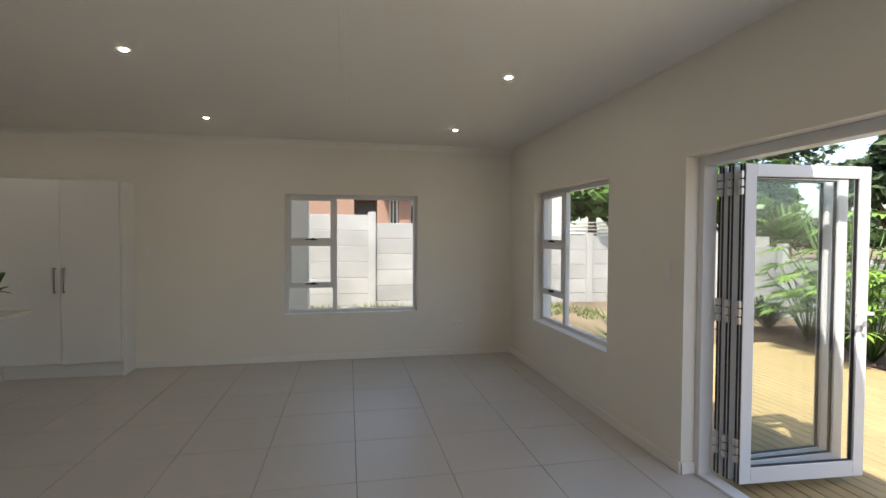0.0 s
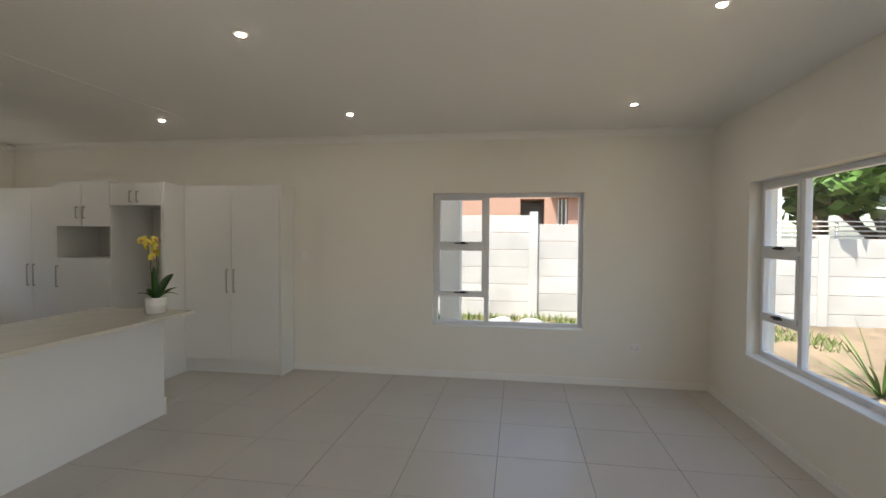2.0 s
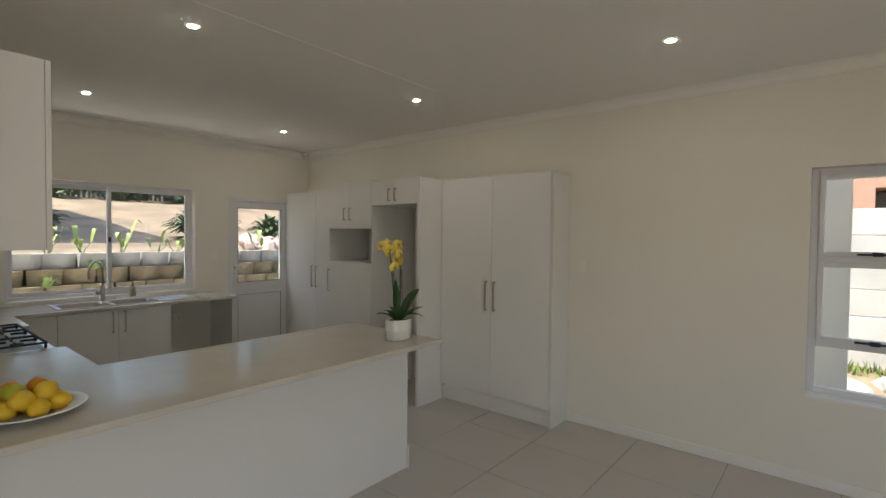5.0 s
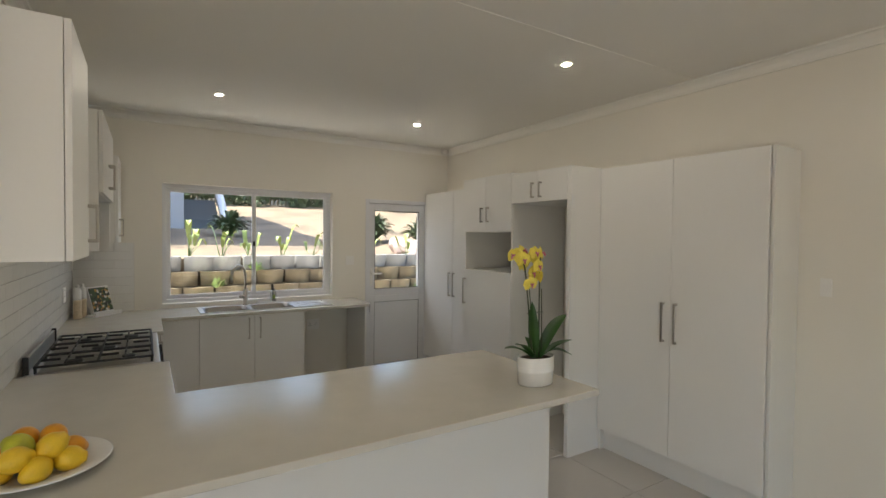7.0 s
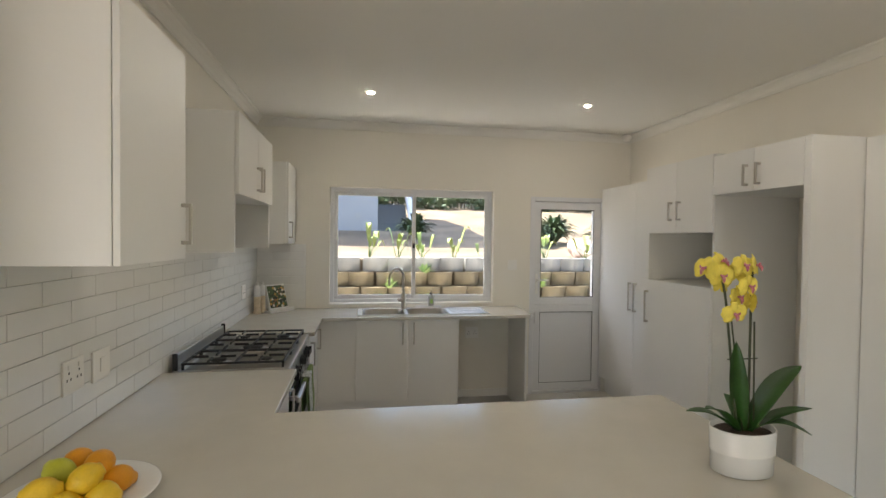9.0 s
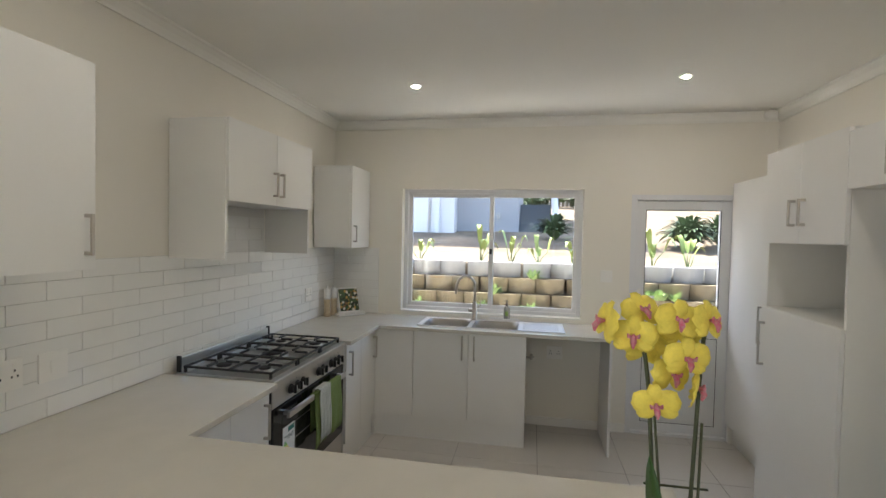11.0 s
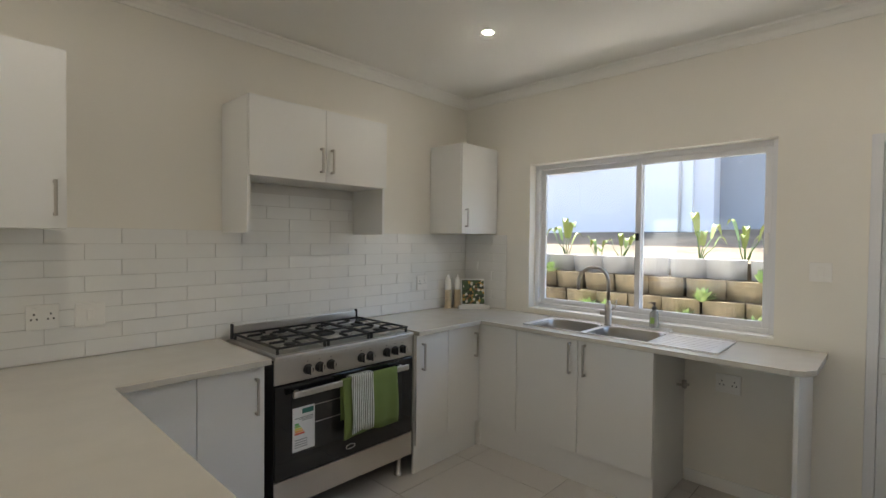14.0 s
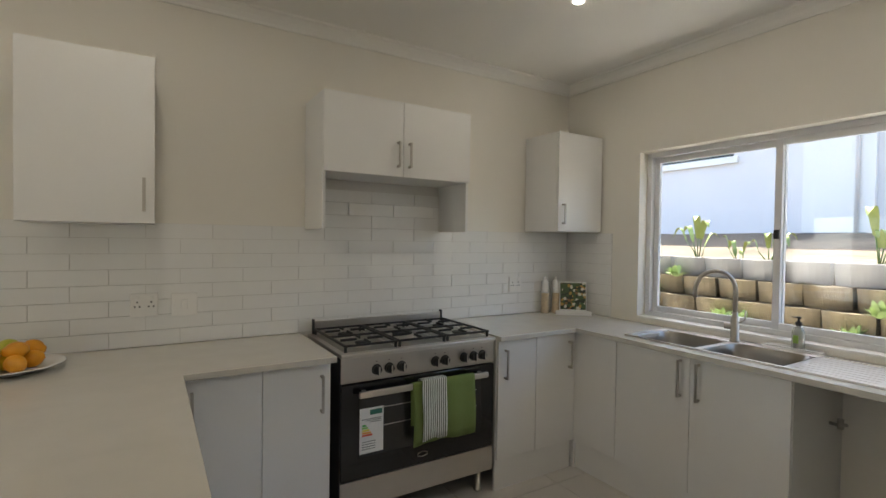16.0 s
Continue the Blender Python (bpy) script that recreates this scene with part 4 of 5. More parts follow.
for k, (dx, dy, dz, mk) in enumerate(spots):
    f = fruit_mesh((M_LEMON, M_ORANGE, M_LIME)[mk])
    f.name = "lemon" if mk != 1 else "orange"
    tagged(f, ("ripe yellow lemon heaped on the white plate", "deep orange-yellow citrus fruit heaped on the plate", "greenish yellow lemon on top of the heap")[mk], "fruit", "citrus fruit on the plate")
    f.matrix_basis = pose(PLX + dx * 1.1 + 0.015, PLY + dy * 1.1, CT + dz - 0.004, 80 + 17 * k % 40, 20 * (k % 3), 57 * k)

# orchid
OX, OY = -2.365, 5.60
pot = thing("plant_pot", "oval white ceramic plant pot on the peninsula end", "plant pot")
bm = bmesh.new()
add_lathe(bm, [(0.078, 0), (0.086, 0.004), (0.088, 0.06), (0.090, 0.063), (0.090, 0.066), (0.089, 0.069), (0.092, 0.128), (0.091, 0.131), (0.087, 0.131), (0.086, 0.11), (0.01, 0.108)], (OX, OY, CT + 0.0005), 40, 0.78, 1.04)
finish(bm, "pot", M_CER, pot)
orch = thing("orchid", "yellow moth orchid with magenta lips and broad green leaves", "plant")
lathe("soil", [(0.082, 0.0), (0.082, 0.008), (0.04, 0.013), (0.01, 0.012)], (OX, OY, CT + 0.109), M_BARK, orch, 24, 0.78, 1.04)


def blade(bm, root, tip, width, lift, rings=10, mi=0, fold=0.25):
    """A leaf from root to tip that arches by lift, pointed at the end and folded along its rib."""
    r, t = Vector(root), Vector(tip)
    side = (t - r).cross(Vector((0, 0, 1)))
    side = side.normalized() if side.length > 1e-5 else Vector((1, 0, 0))
    rows = []
    for k in range(rings + 1):
        s = k / rings
        c = r.lerp(t, s) + Vector((0, 0, lift * math.sin(math.pi * s)))
        w = width * (math.sin(math.pi * min(1, 0.12 + s * 0.88)) ** 0.7) * (1 if s < 0.97 else 0.35)
        up = Vector((0, 0, fold * w))
        rows.append([bm.verts.new(c - side * w + up), bm.verts.new(c), bm.verts.new(c + side * w + up)])
    for p, q in zip(rows, rows[1:]):
        for k in range(2):
            f = bm.faces.new((p[k], p[k + 1], q[k + 1], q[k]))
            f.smooth, f.material_index = True, mi


def solid(ob, th):
    md = ob.modifiers.new("thick", "SOLIDIFY")
    md.thickness, md.offset = th, 0
    return ob


zs = CT + 0.118
for tip, wd, lf in (((0.03, 0.165, 0.195), 0.047, 0.03), ((0.02, -0.045, 0.27), 0.026, 0.0), ((0.03, -0.15, 0.085), 0.024, 0.02), ((-0.02, -0.17, 0.06), 0.026, 0.02), ((0.05, 0.185, 0.075), 0.026, 0.015), ((0.10, 0.13, 0.02), 0.024, 0.03), ((-0.12, 0.05, 0.06), 0.03, 0.04)):
    bm = bmesh.new()
    blade(bm, (OX + 0.01 * tip[0], OY + 0.1 * tip[1], zs), (OX + tip[0], OY + tip[1], zs + tip[2]), wd, lf)
    solid(finish(bm, "leaf", M_LEAF, orch), 0.002)
stems = []
for dy, top in ((-0.045, (-0.04, -0.075, 0.49)), (0.045, (-0.03, 0.05, 0.48))):
    pts = []
    for k in range(13):
        s = k / 12
        bend = max(0, s - 0.75) * 4
        pts.append((OX + top[0] * s, OY + dy * (0.4 + 0.6 * s) + (top[1] - dy) * bend * bend * 0.9, zs + top[2] * (s if s < 0.8 else 0.8 + 0.2 * math.sin((s - 0.8) / 0.2 * 1.4))))
    stems.append(pts)
    tube("stem", pts, 0.0035, M_STEM, orch, 8)
    tube("support_stick", [(OX + 0.008, OY + dy * 0.4 + 0.012, zs), (pts[8][0] + 0.008, pts[8][1] + 0.006, pts[8][2])], 0.0025, M_STEM, orch, 6)
tube("support_stick", [(OX - 0.012, OY - 0.045, zs + 0.21), (OX - 0.012, OY + 0.055, zs + 0.21)], 0.002, M_STEM, orch, 6)


def flower():
    """Five broad petals round a small lip, facing +x."""
    g = new("flower")
    bm = bmesh.new()
    for ang, ln, wd in ((90, 0.043, 0.016), (215, 0.043, 0.015), (325, 0.043, 0.015), (18, 0.045, 0.027), (162, 0.045, 0.027)):
        a = radians(ang)
        ra, ta = Vector((0, math.cos(a), math.sin(a))), Vector((0, -math.sin(a), math.cos(a)))
        rows = []
        for k in range(7):
            s = k / 6
            w = wd * math.sin(math.pi * (0.1 + 0.82 * s)) ** 0.6
            cx = 0.006 * math.sin(s * 2.2) - 0.007 * s * s
            rows.append([bm.verts.new(ra * (ln * s) + ta * (w * j / 2) + Vector((cx - 0.0018 * abs(j) + 0.0014 * math.sin(j * 2 + k), 0, 0))) for j in (-2, -1, 0, 1, 2)])
        for p, q in zip(rows, rows[1:]):
            for j in range(4):
                bm.faces.new((p[j], p[j + 1], q[j + 1], q[j])).smooth = True
    solid(finish(bm, "petals", M_PETAL, g), 0.0007)
    bm = bmesh.new()
    add_tube(bm, [(0.002, 0, 0.004), (0.012, 0, 0.002), (0.018, 0, -0.008), (0.016, 0, -0.020)], [0.003, 0.006, 0.006, 0.002], 8)
    for sgn in (-1, 1):
        add_tube(bm, [(0.006, 0, 0), (0.015, sgn * 0.009, 0.004), (0.016, sgn * 0.011, 0.010)], [0.002, 0.004, 0.0015], 6)
    tagged(finish(bm, "lip", M_LIP, g), "magenta flower lip")
    g.parent = orch
    return g


fl0 = flower()
heads = [(0.015, -0.125, 0.475, -75, 10), (0.03, -0.07, 0.455, -12, -5), (0.0, -0.05, 0.495, 25, 25), (0.035, 0.015, 0.485, 3, 8), (0.045, 0.03, 0.425, 8, -4), (0.045, -0.025, 0.345, -8, -12),
         (0.02, 0.075, 0.485, 40, 10), (-0.025, 0.03, 0.46, 170, 5), (-0.02, -0.04, 0.43, 195, 0), (0.01, 0.01, 0.39, 25, 0), (0.03, 0.05, 0.375, 75, -10)]
for k, (dx, dy, dz, yaw, pit) in enumerate(heads):
    m = pose(OX + dx * 0.7 - 0.038, OY + dy * 0.82 - 0.010, zs + dz, 8 * (k % 3 - 1), -pit, yaw) @ Matrix.Scale(0.92, 4)
    if k == 0:
        fl0.matrix_basis = m
    else:
        fcopy = copy_thing(fl0, m)

# corner items
for kx, ky in ((-5.46, 3.60), (-5.545, 3.625)):
    g = thing("pepper_mill", "tall white and pale wood pepper mill", "pepper mill")
    lathe("base", [(0.03, 0), (0.031, 0.01), (0.026, 0.05), (0.027, 0.12), (0.029, 0.15)], (kx, ky, CT + 0.0005), M_WOOD, g, 20)
    lathe("head", [(0.029, 0), (0.026, 0.02), (0.027, 0.07), (0.022, 0.09), (0.012, 0.095), (0.01, 0.10), (0.013, 0.112), (0.008, 0.122)], (kx, ky, CT + 0.151), M_CER, g, 20)
g = thing("book_stand", "white wire cookbook stand holding a small picture book", "book stand")
boxes("stand", [((-0.11, -0.03, 0.0), (0.11, 0.06, 0.012)), ((-0.11, 0.05, 0.012), (0.11, 0.06, 0.03))], M_CER, g, 0.003)
bk = box("book", (-0.085, -0.014, 0.0), (0.085, 0.012, 0.2), M_PAPER, g, 0.003)
covm = material("cover_print", (0.12, 0.10, 0.05), 0.35, bump=0)
cn, cl = covm.node_tree.nodes, covm.node_tree.links
cpos = cn.new("ShaderNodeTexCoord")
cvor = cn.new("ShaderNodeTexVoronoi")
cvor.inputs["Scale"].default_value = 62
cl.new(cpos.outputs["Object"], cvor.inputs["Vector"])
cramp = cn.new("ShaderNodeValToRGB")
cramp.color_ramp.interpolation = "CONSTANT"
for at_, rgb_ in ((0.0, (0.02, 0.03, 0.015, 1)), (0.45, (0.45, 0.27, 0.06, 1)), (0.54, (0.66, 0.62, 0.52, 1)), (0.64, (0.05, 0.09, 0.03, 1)), (0.85, (0.25, 0.13, 0.05, 1))):
    el_ = cramp.color_ramp.elements.new(at_)
    el_.color = rgb_
cramp.color_ramp.elements.remove(cramp.color_ramp.elements[0])
cl.new(cvor.outputs["Color"], cramp.inputs[0])
cl.new(cramp.outputs[0], cn["Principled BSDF"].inputs["Base Color"])
cv = tagged(box("cover", (-0.08, 0.0125, 0.015), (0.08, 0.0135, 0.19), covm, g, 0), "mottled food photograph on the cover")
for p in (bk, cv):
    p.matrix_basis = pose(0, 0.01, 0.014, 18)
g.matrix_basis = pose(-5.60, 3.75, CT + 0.0005, 0, 0, -42) @ Matrix.Scale(1.15, 4)
tray = thing("soap_tray", "flat pale stone tray by the sink", "tray")
boxes("tray", [((-5.745, 5.00, CT + 0.0005), (-5.68, 5.26, CT + 0.012)), ((-5.742, 5.003, CT + 0.012), (-5.735, 5.257, CT + 0.02)), ((-5.69, 5.003, CT + 0.012), (-5.683, 5.257, CT + 0.02))], M_CER, tray, 0.003)
g = thing("soap_bottle", "clear soap bottle with a black pump", "bottle")
bc = material("clear_plastic", (0.75, 0.76, 0.70), 0.1, var=0.03, bump=0)
bc.node_tree.nodes["Principled BSDF"].inputs["Transmission Weight"].default_value = 0.7
lathe("bottle", [(0.026, 0), (0.028, 0.004), (0.028, 0.09), (0.02, 0.108), (0.011, 0.113), (0.011, 0.12)], (-5.712, 5.155, CT + 0.0125), bc, g, 20)
lathe("pump", [(0.014, 0), (0.014, 0.018), (0.005, 0.02), (0.005, 0.035), (0.011, 0.036), (0.011, 0.046)], (-5.712, 5.155, CT + 0.132), M_DARK, g, 16)
box("spout", (-5.715, 5.12, CT + 0.17), (-5.709, 5.15, CT + 0.176), M_DARK, g, 0.001)
box("label", (-5.685, 5.143, CT + 0.045), (-5.6832, 5.167, CT + 0.085), M_FOLB, g, 0)

# ---- outside ----
def ground_height(x, y):
    """Level round the house, a terrace and a rising slope to the west."""
    if x > -8.4:
        return -0.12 + 0.29 * min(1.0, max(0.0, (y - 8.0) / 2.0))
    d = -8.4 - x
    return 1.20 + min(d * 0.02, 0.05) + max(0, d - 3.0) * 0.125 + 0.06 * noise.noise(Vector((x * 0.7, y * 0.7, 0))) * min(1, d)


bm = bmesh.new()
xs = [-400, -120, -60, -40, -32, -28, -25, -22, -20] + [-18.5 + 0.75 * k for k in range(14)] + [-8.41, -8.39, -6, 0, 6, 12, 30, 100, 400]
xs = sorted(set(xs))
ys = [-400, -120, -50, -25, -15] + [-10 + 0.9 * k for k in range(30)] + [20, 35, 60, 120, 400]
grid = [[bm.verts.new((x, y, ground_height(x, y) if x > -45 else 4.5)) for y in ys] for x in xs]
for i in range(len(xs) - 1):
    for j in range(len(ys) - 1):
        bm.faces.new((grid[i][j], grid[i + 1][j], grid[i + 1][j + 1], grid[i][j + 1])).smooth = True
structure(finish(bm, "ground", M_SAND), "pale sandy ground rising to a bare slope, tree shade in its mottling", "ground")
structure(box("foundation", (XW - T, YB - T, -0.3), (XE + T, YN + T, -0.1), M_CONC), "concrete footing under the house", "foundation")


# Unseen pale slab, added to reflect sunlight up to the kitchen ceiling.
structure(box("apron", (-7.3, YS - 3.0, -0.125), (XW - T, YN + 0.7, -0.085), material("bounce_slab_concrete", (0.55, 0.53, 0.50), 0.85, var=0.12, scale=2.5, fine=40, bump=0.2), bevel=0.006), "unseen pale slab added to bounce sunlight into the kitchen", "pavement")


def leaf_cloud(bm, c, rad, n, size, seed, squash=0.8, shape=2.2):
    """Small pointed leaves scattered through an uneven crown."""
    rnd = random.Random(seed)
    for _ in range(n):
        d = Vector((rnd.gauss(0, 1), rnd.gauss(0, 1), rnd.gauss(0, 1)))
        d.normalize()
        r = rad * (0.35 + 0.65 * rnd.random() ** 0.5) * (0.75 + 0.5 * noise.noise(d * 1.7 + Vector((seed, 0, 0))))
        p = Vector(c) + Vector((d.x * r, d.y * r, d.z * r * squash))
        a = Vector((rnd.gauss(0, 1), rnd.gauss(0, 1), rnd.gauss(0, 0.6))).normalized()
        b = a.cross(Vector((rnd.gauss(0, 1), rnd.gauss(0, 1), rnd.gauss(0, 1)))).normalized()
        s = size * (0.6 + 0.8 * rnd.random())
        v = [bm.verts.new(p + a * s * shape * 0.5), bm.verts.new(p + b * s * 0.5 + Vector((0, 0, 0.08 * s))), bm.verts.new(p - a * s * shape * 0.5), bm.verts.new(p - b * s * 0.5)]
        bm.faces.new(v)


def tree(at, h, rad, n, size, seed, mat, label, squash=0.75):
    e = thing("tree", label, "tree", at)
    rnd = random.Random(seed)
    bm = bmesh.new()
    add_tube(bm, [(0, 0, 0), (0.05, 0.03, h * 0.3), (0.02, 0.08, h * 0.62)], [0.16, 0.12, 0.07], 9)
    tips = []
    for k in range(7):
        a = k * 0.9 + rnd.random()
        tip = (math.cos(a) * rad * 0.6, math.sin(a) * rad * 0.6, h * (0.7 + 0.3 * rnd.random()))
        add_tube(bm, [(0.04, 0.05, h * (0.35 + 0.04 * k)), (tip[0] * 0.5, tip[1] * 0.5, h * 0.62), tip], [0.06, 0.04, 0.015], 6)
        tips.append(tip)
    finish(bm, "trunk", M_TRUNK, e)
    bm = bmesh.new()
    for k, t in enumerate(tips + [(0, 0, h * 0.9)]):
        leaf_cloud(bm, t, rad * 0.55, n // 8, size, seed * 10 + k, squash)
    c = finish(bm, "crown", mat, e)
    tagged(c, kind="stuff")
    return e


def blades_plant(name, at, n, ln, wd, seed, mat, label, rise=0.9, cat="plant", lift=0.15):
    e = thing(name, label, cat, at)
    rnd = random.Random(seed)
    bm = bmesh.new()
    for k in range(n):
        a = rnd.random() * 6.283
        el = rise * (0.15 + 0.85 * rnd.random())
        L = ln * (0.65 + 0.45 * rnd.random())
        blade(bm, (0.02 * math.cos(a), 0.02 * math.sin(a), 0), (L * math.cos(a) * math.cos(el), L * math.sin(a) * math.cos(el), L * math.sin(el)), wd, L * lift, 6)
    finish(bm, "leaves", mat, e)
    return e


# timber deck
deck = structure(new("deck"), "weathered yellow timber deck outside the folding doors", "deck")
box("bearer", (XE + T, -3.5, -0.115), (6.5, 7.25, -0.06), M_TRUNK, deck, 0)


# precast boundary walls: posts with slotted panels
def precast(name, p, d, n, steps, z0, label):
    e = structure(new(name), label, "boundary wall")
    P, D = Vector((*p, 0)), Vector((*d, 0))
    N = Vector((-D.y, D.x, 0))
    pitch = 1.5
    pm = bmesh.new()
    add_box(pm, (-0.07, -0.07, -0.3), (0.07, 0.07, 1.86), 0.012)
    post = finish(pm, "post", M_CONC, e)
    panels = bmesh.new()
    add_box(panels, (0.05, -0.025, 0.004), (pitch - 0.05, 0.025, 0.298), 0.008)
    pan = finish(panels, "panel", M_CONC, e)
    ang = math.degrees(math.atan2(D.y, D.x))
    for k in range(n):
        drop = steps(k)
        o = P + D * (k * pitch)
        pc = post if k == 0 else post.copy()
        if k:
            scene.collection.objects.link(pc)
        pc.matrix_basis = pose(o.x, o.y, z0 + max(drop, steps(k - 1)), 0, 0, ang)
        for j in range(6):
            q = pan if k == 0 and j == 0 else pan.copy()
            if k or j:
                scene.collection.objects.link(q)
            q.matrix_basis = pose(o.x, o.y, z0 + drop + j * 0.3, 0, 0, ang)


precast("boundary_wall_north", (-9.6 - 0.05, 10.5), (1, 0), 13, lambda k: 0.12 if k < 7 else (-0.03 if k < 9 else -0.25), 0.0, "pale precast concrete panel wall with posts")
precast("boundary_wall_east", (8.6, 10.5), (0, -1), 11, lambda k: -0.45 if k < 1 else -0.68, 0.0, "pale precast concrete panel wall with posts")
e = thing("rail_fence", "thin steel rails above the boundary wall", "fence")
for k in range(4):
    tube("rail", [(3.9, 10.56, 1.60 + 0.075 * k), (8.5, 10.56, 1.60 + 0.075 * k)], 0.012, M_STEEL, e, 6)
for xx in (4.1, 5.6, 7.1, 8.4):
    tube("rail_post", [(xx, 10.58, 1.2), (xx, 10.58, 1.86)], 0.02, M_STEEL, e, 6)

# white veranda post by the north-west and east corners
structure(box("column", (4.62, 11.0, -0.12), (5.0, 11.4, 3.3), M_WALL, bevel=0.006), "white plastered gate pillar", "column")
structure(box("column_north", (-0.38, 7.98, -0.12), (-0.13, 8.2, 2.9), M_WALL, bevel=0.006), "white plastered post beside the house", "column")
structure(box("planting_bed", (6.6, -3.0, -0.119), (8.5, 8.4, -0.04), M_MULCH, bevel=0.02), "dark mulch planting bed along the deck", "bed")

# neighbouring brick house to the north
e = thing("brick_house", "red brick house with dark openings and white gutters", "house", (0, 24, 0))
boxes("wall", [((-9, 0, 0), (0.68, 6, 6)), ((0.68, 0, 3.26), (2.75, 6, 6)), ((0.68, 1.6, 0), (1.75, 6, 3.26)), ((1.75, 0, 0), (2.32, 6, 3.26)), ((2.32, 0, 0), (2.75, 6, 2.1)), ((2.75, -0.25, 0), (3.3, 6, 6))], M_BRICK, e, 0.01)
boxes("garage_door", [((0.72, 1.45, 0), (1.72, 1.58, 3.2))] + [((0.72, 1.42, 0.4 * k + 0.02), (1.72, 1.46, 0.4 * k + 0.38)) for k in range(8)], M_CHAR, e, 0.004)
tagged(boxes("window", [((2.36, 0.2, 2.1), (2.72, 0.24, 3.22))], M_BLKG, e, 0), "dark glazed opening")
boxes("window_frame", [((2.33, 0.12, 2.1), (2.39, 0.2, 3.26)), ((2.66, 0.12, 2.1), (2.74, 0.2, 3.26)), ((2.5, 0.14, 2.1), (2.54, 0.2, 3.26))], M_TRIM, e, 0.004)
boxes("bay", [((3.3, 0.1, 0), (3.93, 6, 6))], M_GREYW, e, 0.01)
tagged(boxes("bay_window", [((3.38, 0.06, 2.0), (3.58, 0.1, 2.95)), ((3.64, 0.06, 2.0), (3.84, 0.1, 2.95)), ((3.38, 0.06, 3.3), (3.58, 0.1, 4.2)), ((3.64, 0.06, 3.3), (3.84, 0.1, 4.2))], M_BLKG, e, 0), "dark window pane")
boxes("ledge", [((2.0, -0.7, 3.32), (3.26, 0.0, 3.42))], M_TRIM, e, 0.006)
boxes("gutter", [((-9.2, -0.3, 5.9), (4.0, -0.26, 6.1))], M_TRIM, e, 0)
boxes("roof", [((-9.5, -0.6, 6.1), (4.1, 6.5, 6.4))], M_ROOF, e, 0)
ochre = material("ochre_brick", (0.42, 0.33, 0.22), 0.85, var=0.15, scale=8, bump=0.3)
e = thing("ochre_house", "ochre brick house with a blue-grey rendered end", "house", (0, 26, 0))
boxes("wall", [((4.2, 0, 0), (4.85, 6, 6))] + [((4.19, -0.004, 0.12 * k), (4.85, 0.01, 0.12 * k + 0.105)) for k in range(50)], ochre, e, 0)
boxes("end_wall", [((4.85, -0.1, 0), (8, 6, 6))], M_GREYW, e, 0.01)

# blue-grey house to the south-west
e = thing("grey_house", "plain blue-grey rendered house with a darker grey side wing", "house", (-15, 0, 1.2))
boxes("wall", [((-6, -14, -0.2), (0, 3.15, 6.5))], M_GREYP, e, 0.01)
# Side wing is set back, in a darker grey than the main wall.
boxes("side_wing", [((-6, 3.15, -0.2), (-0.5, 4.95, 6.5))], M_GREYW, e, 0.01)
# Raised wall panel in trim white, paler than the wall beside it.
boxes("white_panel", [((0.0, 1.5, 0.2), (0.12, 2.72, 6.4))], M_TRIM, e, 0.01)
boxes("panel_base", [((0.0, 1.5, 0.1), (0.16, 2.6, 0.5))], M_CHAR, e, 0.01)
boxes("base_course", [((0, -14, -0.2), (0.04, 1.48, 0.1))], M_GREYW, e, 0)
boxes("window", [((0.0, -7.5, 1.1), (0.03, -5.2, 3.2)), ((0.0, -2.4, 2.36), (0.03, 0.0, 3.4))], M_BLKG, e, 0)
boxes("window_surround", [((0.0, -2.5, 2.2), (0.07, 0.12, 2.36)), ((0.0, -7.6, 1.0), (0.05, -5.1, 1.1))], M_TRIM, e, 0)
tube("downpipe", [(0.16, 2.45, 0.4), (0.16, 2.45, 6.4)], 0.035, M_GREYP, e, 8)
boxes("wall_lamp", [((-0.5, 4.34, 0.92), (-0.42, 4.41, 1.08))], M_NICK, e, 0.01)
boxes("roof", [((-6.5, -14.5, 6.5), (0.6, 5.2, 6.8))], M_ROOF, e, 0)
# stair flank beside it
e = thing("garden_stair", "charcoal garden stair with a sloping pale parapet", "stair", (-15, 5.0, 1.3))
bm = bmesh.new()
for k in range(8):
    add_box(bm, (-0.3 * k - 0.35, -0.3, 0), (-0.3 * k, 0.9, 0.17 * (k + 1)))
finish(bm, "steps", M_CHAR, e)
tube("parapet", [(0.3, 1.0, 0.2), (-2.6, 1.0, 1.9)], 0.14, M_GREYP, e, 4)

# palisade and trees on the hill crest
e = thing("crest_fence", "weathered timber paling fence on the crest", "fence", (-27, 0, 3.2))
bm = bmesh.new()
for k in range(150):
    yy = -4 + k * 0.2
    add_box(bm, (0, yy, 0), (0.03, yy + 0.1, 0.85 + 0.06 * math.sin(k * 1.7)))
tagged(finish(bm, "paling", material("grey_timber", (0.32, 0.28, 0.2), 0.9, var=0.2, bump=0.2), e), kind="stuff")
boxes("rail", [((0.03, -4, 0.3), (0.07, 26, 0.38)), ((0.03, -4, 0.9), (0.07, 26, 0.98))], M_TRUNK, e, 0)
for k, (tx_, ty_, hh, rr) in enumerate(((-31, 3, 5, 3.2), (-32, 9, 6, 3.6), (-31, 15, 5.5, 3.4), (-30, 21, 5, 3.2))):
    tree((tx_, ty_, 3.0), hh, rr, 2600, 0.3, 60 + k, M_FOLD, "dense dark green tree behind the crest fence")
